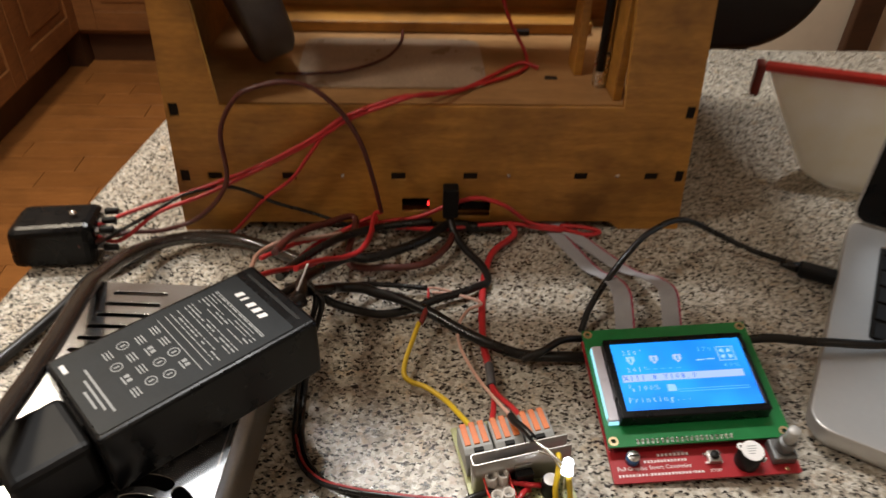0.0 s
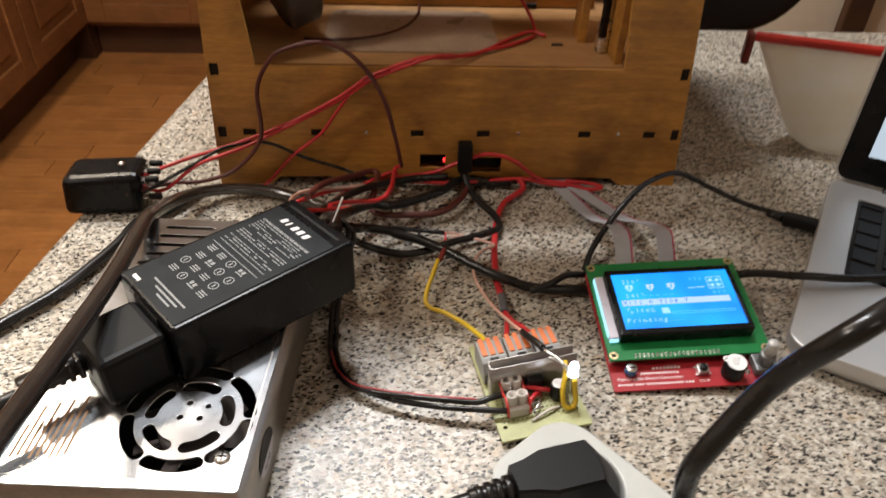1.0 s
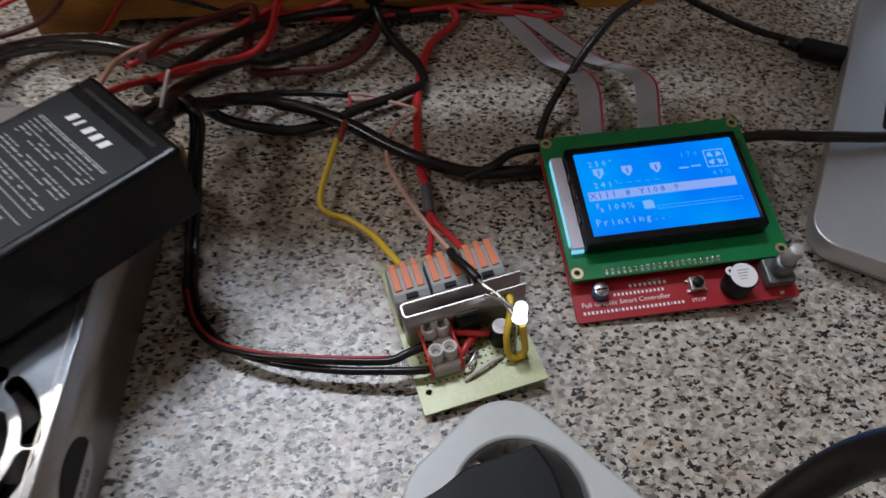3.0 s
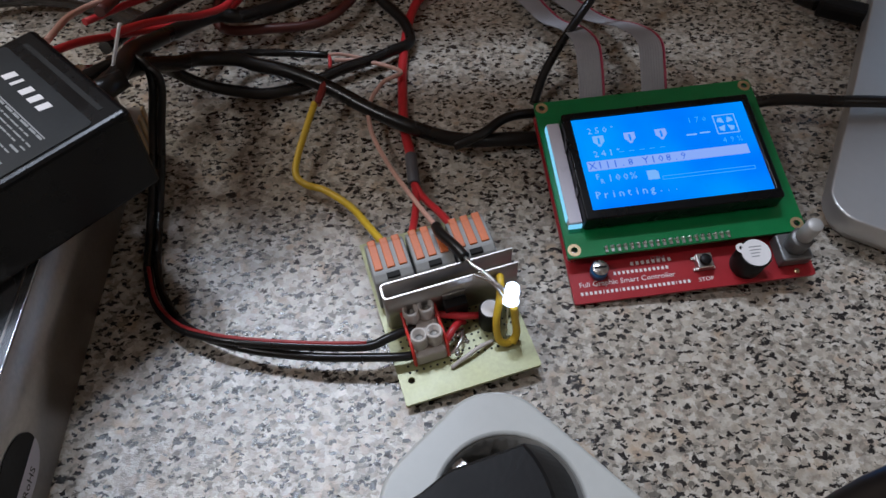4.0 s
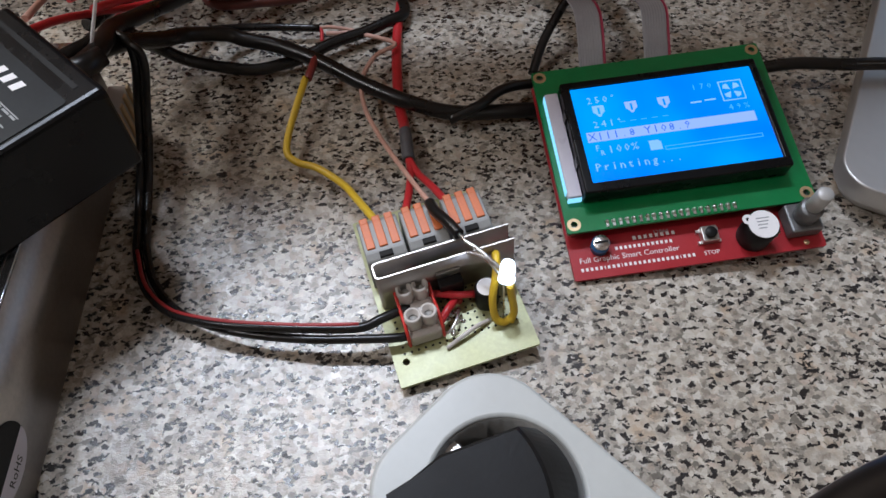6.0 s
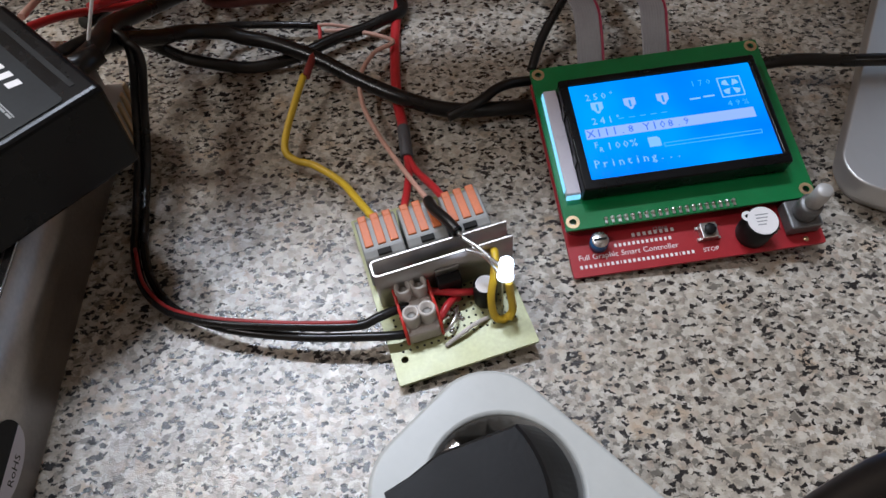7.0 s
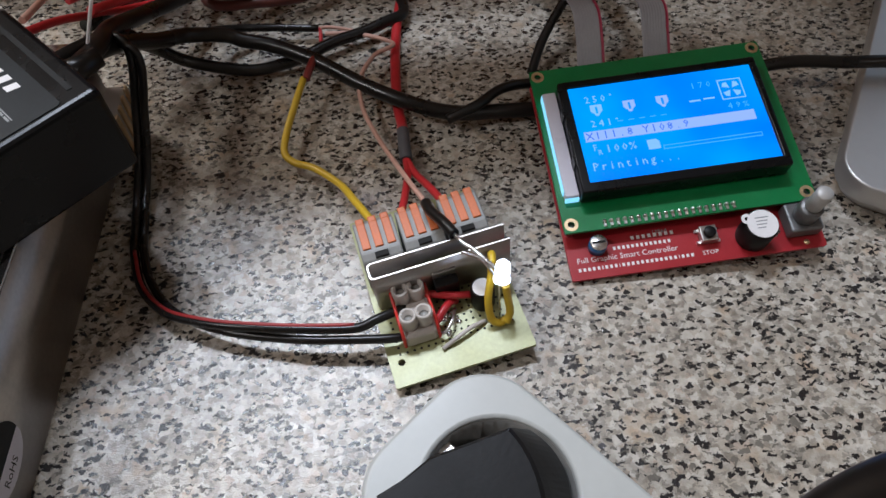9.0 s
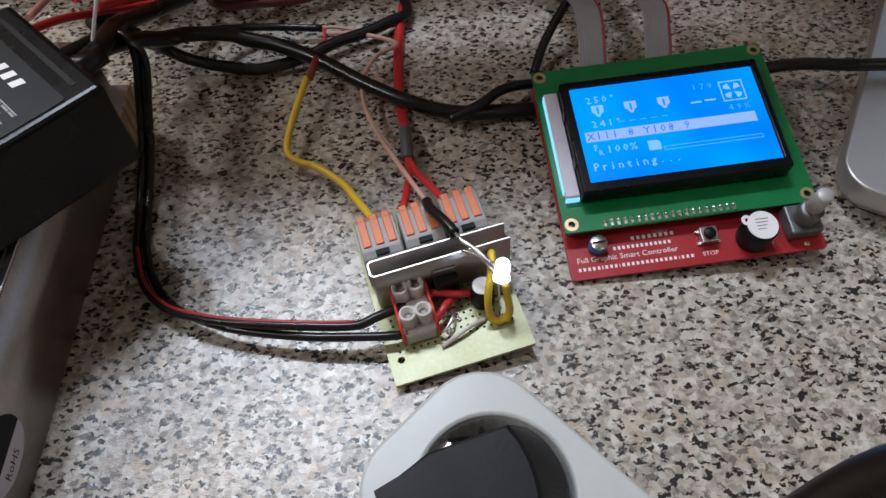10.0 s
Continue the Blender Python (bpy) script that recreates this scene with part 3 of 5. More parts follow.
part("sticker_face", plate("sticker_face", face, [], 0.0002, 0.0003, LIGHT_GUIDE), LIGHT_GUIDE, badge_part, "pale lower half")
lettering("sticker_text", "RoHS", 0.0042, BLACK_PLASTIC, pose(0.0515, 0.0135, 0.0003), badge_part)

# ---- laptop adapter on the power supply ----
adapter = thing("power_adapter", pose(-0.1240, 0.2470, HT, 0, 0, 41.3), "black plastic laptop power adapter with a grey printed label", "power adapter")
AL, AW, AH = 0.103, 0.0565, 0.0336
part("case", box(-AL / 2, AL / 2, -AW / 2, AW / 2, 0.0, AH, 0.0020, None, 3), BLACK_GLOSS, adapter, "glossy black moulded case")
label_plate = part("label", plate("label", rounded(-0.0495, 0.0405, -0.0255, 0.0255, 0.0015), [], AH + 0.00005, AH + 0.0003, LABEL_GREY), LABEL_GREY, adapter, "slate grey label with pale print")
part("end_groove", box(0.0445, 0.0462, -0.022, 0.022, AH - 0.0002, AH + 0.0002), VOID, adapter)
TOPZ = AH + 0.0003


def bar(x0, x1, y0, y1, material=PRINT_GREY, name="print_bar", owner=None, z=None):
    z = TOPZ if z is None else z
    return part(name, box(x0, x1, y0, y1, z, z + 0.00008), material, owner or label_plate)


# maker's mark: slanted strokes, read across the short side
for k in range(5):
    y = 0.0140 - 0.0050 * k
    bm = box(0.0322, 0.0362, y - (0.0036 if k != 1 else 0.0022), y - 0.0008, TOPZ, TOPZ + 0.0001)
    for v in bm.verts:
        v.co.y += (v.co.x - 0.0320) * -0.25
    part("mark_stroke", bm, WHITE_PRINT, label_plate)
rng = random.Random(4)
for k in range(14):
    x = 0.0262 - 0.0018 * k
    y = 0.0205
    while y > -0.019:
        w = rng.uniform(0.0012, 0.0045)
        if rng.random() < 0.88 and k not in (6, 10):
            bar(x, x + (0.0005 if k % 4 else 0.0007), max(-0.021, y - w), y)
        y -= w + rng.uniform(0.0005, 0.0011)
for x in (0.0272, 0.0003, -0.0035):
    bar(x, x + 0.0004, -0.021, 0.0205)
for k in range(16):
    cx, cy = -0.0072 - 0.0074 * (k // 4), 0.0152 - 0.0092 * (k % 4) - 0.0015 * (k // 4 % 2)
    kind = rng.random()
    if kind < 0.5:
        ring = plate("approval_mark", [(cx + 0.0027 * math.cos(a * 0.39), cy + 0.0027 * math.sin(a * 0.39)) for a in range(16)],
                     [[(cx + 0.0022 * math.cos(a * 0.39), cy + 0.0022 * math.sin(a * 0.39)) for a in range(16)]], TOPZ, TOPZ + 0.00008, PRINT_GREY)
        part("approval_mark", ring, PRINT_GREY, label_plate)
        bar(cx - 0.0012, cx + 0.0012, cy - 0.0004, cy + 0.0004)
    elif kind < 0.75:
        bar(cx - 0.0016, cx - 0.0009, cy - 0.003, cy + 0.0025, PRINT_GREY, "approval_mark")
        bar(cx - 0.0002, cx + 0.0020, cy - 0.0022, cy - 0.0004, PRINT_GREY, "approval_mark")
        bar(cx - 0.0002, cx + 0.0020, cy + 0.0006, cy + 0.0024, PRINT_GREY, "approval_mark")
    else:
        for d in (-0.002, 0, 0.002):
            bar(cx + d * 0.7 - 0.0003, cx + d * 0.7 + 0.0003, cy - 0.003, cy + 0.0025)
for k in range(3):
    bar(-0.0405 - 0.0025 * k, -0.0395 - 0.0025 * k, -0.018 + 0.003 * k, 0.012 - 0.006 * k)
bar(-0.0475, -0.0455, 0.015, 0.021, WHITE_PRINT)
part("strain_relief", lathe([(0, 0), (0.0046, 0), (0.0042, 0.006), (0.0034, 0.014), (0, 0.014)], (AL / 2 - 0.001, 0.004, 0.018), 16, None, Matrix.Rotation(radians(90), 4, "Y")), RUBBER, adapter)
part("inlet_socket", box(-AL / 2 - 0.0006, -AL / 2 + 0.004, -0.0125, 0.0125, 0.007, 0.03, 0.0008), VOID, adapter)

# mains connector in the adapter's end
conn = thing("mains_connector", pose(-0.1240, 0.2470, HT + 0.0172, 0, 0, 41.3), "black moulded mains connector plugged into the adapter", "connector")
# oversized body also stands in for the adapter's dark reflection on the lid
part("body", box(-0.084, -0.0518, -0.0225, 0.0125, -0.0168, 0.0110, 0.004, None, 3), BLACK_PLASTIC, conn)
for k in range(6):
    part("relief_ring", box(-0.0845 - 0.0042 * k, -0.0818 - 0.0042 * k, -0.0072 + 0.0005 * k, 0.0062 - 0.0005 * k, -0.0062 + 0.0004 * k, 0.0066 - 0.0004 * k, 0.001), RUBBER, conn)
part("relief_core", rod(0.0058, 0.03, (-0.082, -0.0005, 0), 12, 0, Matrix.Rotation(radians(-90), 4, "Y")), RUBBER, conn)
cable("mains_cable", 0.0036, RUBBER, [(-0.206, 0.168, 0.0645), (-0.214, 0.160, 0.064), (-0.228, 0.143, 0.058), (-0.243, 0.115, 0.04), (-0.255, 0.07, 0.012), (-0.26, 0.02, 0.0042), (-0.262, -0.1, 0.004)], "black mains cable of the adapter's connector")

# ---- power inlet module ----
inlet = thing("power_inlet", pose(-0.252, 0.415, 0, 0, 0, 2), "black plastic panel power inlet lying on the worktop with wires attached", "power socket")
shell = box(-0.036, 0.019, -0.0185, 0.0185, 0.0, 0.036, 0.0065, None, 3)
for v in shell.verts:
    if v.co.x > 0.006:
        v.co.y *= 0.86
        v.co.z *= 0.93
    elif v.co.x < -0.026:
        v.co.y *= 0.92
        v.co.z = 0.0 + v.co.z * 0.88
    v.co.x += 0.12 * (v.co.z - 0.018)
part("body", shell, BLACK_GLOSS, inlet, "glossy rounded black housing")
for y, z in ((-0.009, 0.012), (0.0, 0.028), (0.009, 0.012), (-0.008, 0.026), (0.008, 0.03)):
    part("terminal", box(0.0185, 0.0245, y - 0.0020, y + 0.0020, z - 0.0004, z + 0.0004), STEEL_SIDE, inlet)
    part("sleeve", rod(0.0024, 0.009, (0.0225, y, z), 10, 0.0004, Matrix.Rotation(radians(90), 4, "Y")), BLACK_PLASTIC, inlet)
part("rivet", lathe([(0, 0.0014), (0.0018, 0.0010), (0.0024, 0)], (0.006, -0.002, 0.036), 12), TIN, inlet)

# ---- power strip ----
ST = pose(0.0365, 0.1425, 0, 0, 0, -50.3)
strip = thing("power_strip", ST, "white plastic power strip with round sockets", "power strip")
SZ = 0.031
SOCKETS = [0.0, 0.0455, 0.091, 0.1365]
holes = [[(x + 0.0215 * math.cos(a * 2 * math.pi / 40), 0.0215 * math.sin(a * 2 * math.pi / 40)) for a in range(40)] for x in SOCKETS]
part("housing", plate("housing", rounded(-0.0325, 0.23, -0.0310, 0.0285, 0.0185, 10), [], 0, 0.0125, WHITE_PLASTIC, 0.002), WHITE_PLASTIC, strip, "glossy white lower shell")
part("cover", plate("cover", rounded(-0.0325, 0.23, -0.0310, 0.0285, 0.0185, 10), holes, 0.0126, SZ, WHITE_PLASTIC, 0.0013), WHITE_PLASTIC, strip, "glossy white upper shell")
for x in SOCKETS:
    sock = part("socket", lathe([(0, 0.0135), (0.0206, 0.0135), (0.0213, 0.0142), (0.0213, 0.0295), (0.0218, 0.0297), (0.0218, 0.0128), (0, 0.0128)], (x, 0, 0), 40), SOCKET_GREY, strip)
    for s in (-1, 1):
        part("pin_hole", rod(0.0026, 0.0004, (x, s * 0.0095, 0.0136), 12), VOID, sock)
        part("earth_clip", box(x - 0.003 + s * 0.0185, x + 0.003 + s * 0.0185 - s * 0.003, -0.0026, 0.0026, 0.0137, 0.026, 0.0006), TIN, sock)

# angled plug in the end socket
angled = thing("mains_plug", ST @ pose(0, 0, 0.0145, 0, 0, 0), "black moulded angled mains plug in a power strip", "plug")
YAW = 64.0
HALF = 0.0128


def plug_outline(r, half, neck):
    top = math.degrees(math.asin(half / r))
    pts = [(r * math.cos(radians(a)), r * math.sin(radians(a))) for a in np.linspace(-top, top, 15)]
    left = -r * math.cos(radians(top))
    return pts + [(left, half), (-0.024, neck + 0.0016), (-0.031, neck), (-0.031, -neck), (-0.024, -neck - 0.0016), (left, -half)]


bm = bmesh.new()
levels = []
for z, grow, pull in ((0.0002, 0.94, 1.0), (0.0016, 1.0, 1.0), (0.0160, 1.0, 1.0), (0.0195, 0.99, 0.95), (0.0290, 0.93, 0.58), (0.0318, 0.90, 0.47), (0.0332, 0.82, 0.40)):
    row = []
    for x, y in plug_outline(0.0198, HALF, 0.0078):
        deep = z < 0.016 and x < -0.0135
        row.append(bm.verts.new(((-0.0135 if deep else x * (pull if x > 0 else 1)), y * grow, z)))
    levels.append(row)
for a, b in zip(levels, levels[1:]):
    for k in range(len(a)):
        bm.faces.new((a[k], a[(k + 1) % len(a)], b[(k + 1) % len(a)], b[k]))
bm.faces.new(levels[0][::-1]), bm.faces.new(levels[-1])
bmesh.ops.remove_doubles(bm, verts=bm.verts, dist=1e-6)
bmesh.ops.recalc_face_normals(bm, faces=bm.faces)
part("head", bm, BLACK_PLASTIC, angled, "moulded black head with flat sides", pose(0, 0, 0, 0, 0, YAW))
for k in range(4):
    part("relief_ring", lathe([(0, 0), (0.0066 - 0.0005 * k, 0), (0.0069 - 0.0005 * k, 0.0008), (0.0069 - 0.0005 * k, 0.0021), (0.0066 - 0.0005 * k, 0.0029), (0, 0.0029)], (0, 0, 0), 18), RUBBER, angled, "",
         pose(0, 0, 0, 0, 0, YAW) @ Matrix.Translation((-0.0316 - 0.0044 * k, 0, 0.0242)) @ Matrix.Rotation(radians(-90), 4, "Y"))
part("relief_core", rod(0.0046, 0.02, (0, 0, 0), 14), RUBBER, angled, "", pose(0, 0, 0, 0, 0, YAW) @ Matrix.Translation((-0.0308, 0, 0.0242)) @ Matrix.Rotation(radians(-90), 4, "Y"))
END = ST @ pose(0, 0, 0.0145, 0, 0, YAW)
cable("mains_cable", 0.0036, RUBBER, [tuple(END @ Vector(p)) for p in ((-0.05, 0, 0.0242), (-0.058, 0, 0.0225), (-0.075, 0.001, 0.013), (-0.1, 0.0, 0.0), (-0.13, -0.004, -0.0105), (-0.2, -0.01, -0.0108), (-0.3, 0.02, -0.0108))], "black mains cable from the angled plug")

# straight plug in the next socket
straight = thing("mains_plug", ST @ pose(0.0455, 0, 0.0145), "black moulded straight mains plug in a power strip", "plug")
part("core", lathe([(0, 0), (0.0182, 0), (0.0186, 0.001), (0.0186, 0.018), (0.0175, 0.021), (0.0115, 0.025), (0.0095, 0.032), (0, 0.032)], (0, 0, 0), 32), BLACK_PLASTIC, straight)
for k in range(4):
    part("relief_ring", rod(0.0085 - 0.0008 * k, 0.0032, (0, 0, 0.0322 + 0.0043 * k), 16), RUBBER, straight)
part("relief_core", rod(0.005, 0.018, (0, 0, 0.0318), 14), RUBBER, straight)

# ---- display controller ----
X, Y, Z = Vector((0.9983, 0.0113, 0.0567)), Vector((-0.0205, 0.9863, 0.1637)), Vector((-0.0541, -0.1646, 0.9849))
CM = Matrix(((X.x, Y.x, Z.x, 0.080), (X.y, Y.y, Z.y, 0.240), (X.z, Y.z, Z.z, 0.0122), (0, 0, 0, 1)))
ctl = thing("display_controller", CM, "graphic display with lit blue screen on green and red boards", "display module")
red = part("red_board", plate("red_board", rounded(-0.0028, 0.0925, -0.0196, 0.068, 0.0008, 2), [], -0.0082, -0.0066, PCB_RED), PCB_RED, ctl, "red circuit board with white print")
mounts = [(0, 0), (0.0885, 0.0), (0.0885, 0.0672), (0, 0.0672)]


def ring_loop(x, y, r, n=18):
    return [(x + r * math.cos(2 * math.pi * a / n), y + r * math.sin(2 * math.pi * a / n)) for a in range(n)]


green = part("green_board", plate("green_board", rounded(-0.0030, 0.0915, -0.0032, 0.0702, 0.0008, 2), [ring_loop(x, y, 0.0014) for x, y in mounts], -0.0016, 0, PCB_GREEN), PCB_GREEN, ctl, "green display circuit board")
for x, y in mounts:
    part("mounting_ring", plate("mounting_ring", ring_loop(x, y, 0.0026), [ring_loop(x, y, 0.0013)], 0.00002, 0.0002, BRASS_RING), BRASS_RING, green, "tinned copper ring")
    part("spacer", rod(0.0022, 0.0049, (x, y + (0.0 if y > 0.01 else 0.0), -0.0066), 12), TIN, green)
bezel = part("bezel", plate("bezel", rounded(0.0050, 0.0832, 0.0080, 0.0572, 0.001, 2), [rounded(0.0086, 0.0806, 0.0121, 0.0542, 0.0004, 2)], 0.0002, 0.0086, BLACK_GLOSS, 0.0006), BLACK_GLOSS, ctl, "glossy black metal screen bezel")
for y in (0.022, 0.043):
    part("clip", box(0.0044, 0.0052, y - 0.002, y + 0.002, 0.0002, 0.0088, 0.0002), BLACK_GLOSS, bezel)
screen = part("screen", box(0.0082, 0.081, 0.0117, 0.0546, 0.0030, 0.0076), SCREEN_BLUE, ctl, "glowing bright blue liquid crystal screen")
guide = part("backlight", box(-0.0006, 0.0047, 0.0095, 0.0562, 0.0002, 0.0042, 0.0005), LIGHT_GUIDE, ctl, "white backlight block with lit edge")
part("lit_edge", box(-0.0010, -0.0006, 0.012, 0.0555, 0.0004, 0.0036), CYAN_EDGE, guide)
part("lit_edge", box(-0.0006, 0.0046, 0.0088, 0.0096, 0.0004, 0.0030), CYAN_EDGE, guide)
S = 0.0077


def on_screen(x, y):
    return pose(x / 1000, y / 1000, S)


def patch(x0, x1, y0, y1, material, name="pixel_block", z=S):
    return part(name, box(x0 / 1000, x1 / 1000, y0 / 1000, y1 / 1000, z, z + 0.00006), material, screen)


CELL = 0.00307


def cell_text(body, x, y, size, material, z=S, stretch=1.0):
    """Screen writing: one glyph to each cell of the display."""
    joined = bmesh.new()
    for k, glyph in enumerate(body):
        if glyph != " ":
            c = bpy.data.curves.new("glyph", "FONT")
            c.body, c.size, c.extrude, c.resolution_u, c.align_x = glyph, size, 0.00004, 1, "CENTER"
            data = baked(c, "glyph", material)
            data.transform(Matrix.Translation(((k + 0.5) * CELL, 0, 0)) @ Matrix.Diagonal((stretch, 1, 1, 1)))
            joined.from_mesh(data)
            bpy.data.meshes.remove(data)
    part("screen_text", joined, material, screen, "", pose(x / 1000, y / 1000, z))


cell_text("250°", 13.6, 46.6, 0.0042, SCREEN_WHITE)
cell_text("241°", 13.8, 35.6, 0.0042, SCREEN_WHITE)
cell_text("100%", 17.0, 24.0, 0.0044, SCREEN_WHITE)
cell_text("Printing...", 10.6, 16.9, 0.0047, SCREEN_WHITE)
cell_text("49%", 66.6, 35.4, 0.0038, SCREEN_DIM)
cell_text("170", 55.0, 46.5, 0.0038, SCREEN_DIM)
lettering("screen_text", "F", 0.0036, SCREEN_WHITE, on_screen(12.9, 25.4), screen, 0.9)
lettering("screen_text", "R", 0.0030, SCREEN_WHITE, on_screen(14.4, 23.4), screen, 0.9)
patch(10.8, 76.2, 29.4, 33.8, BAR_LILAC, "readout_bar")
cell_text("X111.8 Y108.9", 11.2, 30.1, 0.0046, BAR_DARK, S + 0.0001)
for k, x in enumerate((17.8, 30.6, 43.5)):
    shield = plate("heater_icon", [((x + a) / 1000, (42.9 + b) / 1000) for a, b in ((-2.3, 2.5), (2.3, 2.5), (2.3, -0.4), (1.2, -1.4), (0.5, -2.6), (-0.5, -2.6), (-1.2, -1.4), (-2.3, -0.4))], [], S, S + 0.00006, SCREEN_WHITE)
    part("heater_icon", shield, SCREEN_WHITE if k == 0 else BAR_LILAC, screen).data.materials[0] = SCREEN_WHITE if k == 0 else BAR_LILAC
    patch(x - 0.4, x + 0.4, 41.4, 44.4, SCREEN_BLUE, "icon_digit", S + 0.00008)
patch(53.5, 57.8, 40.6, 41.3, SCREEN_WHITE, "bed_icon")
patch(59.0, 63.4, 40.9, 41.6, SCREEN_WHITE, "bed_icon")
for k in range(5):
    patch(24.5 + 4.2 * k, 26.8 + 4.2 * k, 36.6, 37.0, SCREEN_DIM, "dash")
frame_ring = plate("fan_icon", rect(0.0707, 0.0442, 0.0092, 0.0092), [rect(0.0707, 0.0442, 0.0083, 0.0083)], S, S + 0.00006, SCREEN_WHITE)
part("fan_icon", frame_ring, SCREEN_WHITE, screen)
for a in range(4):
    wedge = [(0.0707 + q * math.cos(a * 1.571 + w), 0.0442 + q * math.sin(a * 1.571 + w)) for q, w in ((0.0007, 0.785), (0.0036, 0.785 - 0.42), (0.0040, 0.785), (0.0036, 0.785 + 0.42))]
    part("fan_blade", plate("fan_blade", wedge, [], S, S + 0.00006, SCREEN_WHITE), SCREEN_WHITE, screen)
card = plate("card_icon", [(0.0332, 0.0226), (0.0378, 0.0226), (0.0378, 0.0258), (0.0368, 0.0268), (0.0332, 0.0268)], [], S, S + 0.00006, SCREEN_WHITE)
part("card_icon", card, SCREEN_WHITE, screen)
part("progress_bar", plate("progress_bar", rect(0.0575, 0.0228, 0.0375, 0.0018), [rect(0.0575, 0.0228, 0.0369, 0.0011)], S, S + 0.00006, SCREEN_WHITE), SCREEN_DIM, screen).data.materials[0] = SCREEN_DIM
for k in range(20):
    x = 0.0122 + 0.00254 * k
    pin = lathe([(0, 0.0014), (0.0006, 0.0013), (0.0009, 0.0), (0, 0)], (x, -0.0006, 0), 8)
    box(x - 0.0005, x + 0.0005, -0.0026, -0.0008, 0.0001, 0.0007, 0, pin)
    part("header_pin", pin, TIN, green)
# things on the red board
RZ = -0.0065
trim = part("trimmer", lathe([(0, 0), (0.0034, 0), (0.0034, 0.0044), (0, 0.0044)], (0.0088, -0.0078, RZ), 20), BLUE_TRIM, ctl, "small blue trimmer with pale top")
part("trimmer_top", rod(0.0032, 0.0008, (0.0088, -0.0078, RZ + 0.0045), 20), TIN, trim)
part("trimmer_slot", box(0.0064, 0.0112, -0.0082, -0.0074, RZ + 0.0053, RZ + 0.0056), VOID, trim)
button = part("push_button", box(0.0468, 0.0530, -0.0126, -0.0064, RZ, RZ + 0.0036, 0.0004), STEEL_SIDE, ctl, "square metal push button")
part("button_cap", rod(0.0022, 0.0016, (0.0499, -0.0095, RZ + 0.0036), 16), BLACK_PLASTIC, button)
for sx in (-1, 1):
    for sy in (-1, 1):
        part("button_leg", box(0.0499 + sx * 0.0037 - 0.0006, 0.0499 + sx * 0.0037 + 0.0006, -0.0095 + sy * 0.0023 - 0.0005, -0.0095 + sy * 0.0023 + 0.0005, RZ, RZ + 0.001), TIN, button)
buzzer = part("buzzer", lathe([(0, 0), (0.0060, 0), (0.0061, 0.0005), (0.0061, 0.0108), (0.0056, 0.0114), (0, 0.0114)], (0.0662, -0.0122, RZ), 30), BLACK_PLASTIC, ctl, "round black buzzer with a white sticker")
seal = plate("sticker", ring_loop(0.0662, -0.0122, 0.0055, 26), [], RZ + 0.0115, RZ + 0.0117, WHITE_PRINT)
part("sticker", seal, WHITE_PRINT, buzzer)
part("sticker_tab", plate("sticker_tab", ring_loop(0.0612, -0.0096, 0.0020, 16), [ring_loop(0.0612, -0.0096, 0.0008, 10)], RZ + 0.0115, RZ + 0.01165, WHITE_PRINT), WHITE_PRINT, buzzer)
for k in range(4):
    part("sticker_print", box(0.0640, 0.0688 - 0.0006 * k, -0.0100 - 0.0013 * k, -0.0096 - 0.0013 * k, RZ + 0.0117, RZ + 0.01175), PRINT_GREY, buzzer)
enc = part("rotary_encoder", box(0.0785, 0.0905, -0.0150, -0.0035, RZ, RZ + 0.0062, 0.0008), ENCODER_GREY, ctl, "metal rotary encoder with grey shaft")
part("encoder_bush", rod(0.0043, 0.0075, (0.0845, -0.0092, RZ + 0.0062), 18), ENCODER_GREY, enc)
part("encoder_shaft", rod(0.0030, 0.0105, (0.0845, -0.0092, RZ + 0.0137), 18, 0.0006), SHAFT_GREY, enc, "pale grey shaft")
for k in range(3):
    part("solder_pad", lathe([(0, 0.0008), (0.0008, 0.0004), (0.001, 0)], (0.0765, -0.0065 - 0.0025 * k, RZ), 10), TIN, ctl)
for k in range(5):
    part("solder_pad", lathe([(0, 0.0008), (0.0007, 0.0004), (0.0009, 0)], (0.0745 + 0.0002 * k, -0.0055 - 0.0018 * k, RZ), 10), TIN, ctl)
part("solder_pad", lathe([(0, 0.0007), (0.0008, 0.0003), (0.0011, 0)], (0.0855, -0.0172, RZ), 10), BRASS_RING, ctl)
RZT = RZ - 0.00005
lettering("board_print", "Full Graphic Smart Controller", 0.0030, WHITE_PRINT, pose(0.0003, -0.0132, RZT), red, 1.04)
lettering("board_print", "STOP", 0.0023, WHITE_PRINT, pose(0.0468, -0.0166, RZT), red, 1.1)
lettering("board_print", "12864", 0.0020, PRINT_GREY, pose(0.0302, -0.0052, RZT), red, 1.2)


def word_bars(x0, x1, y, h, words):
    """Plain bars for a maker's name."""
    total = sum(words) + 0.8 * (len(words) - 1)
    x = x0
    for w in words:
        step = (x1 - x0) * w / total
        part("board_mark", box(x, x + step, y - h / 2, y + h / 2, RZT, RZT + 0.00008), WHITE_PRINT, red)
        x += step + (x1 - x0) * 0.8 / total


word_bars(0.0221, 0.0382, -0.0058, 0.0015, [1, 1, 1, 1, 1, 1, 1, 1])
word_bars(0.0147, 0.0364, -0.0090, 0.0013, [1] * 13)
word_bars(0.0003, 0.0434, -0.0159, 0.0013, [1, 1, 1, 1, 1, 0.4, 1, 1, 1, 0.3] + [1] * 12 + [0.3, 1, 1, 1])
for x in (0.022, 0.062):
    part("ribbon_socket", box(x - 0.0105, x + 0.0105, 0.0545, 0.0640, -0.0170, -0.0083, 0.0004), BLACK_PLASTIC, ctl)

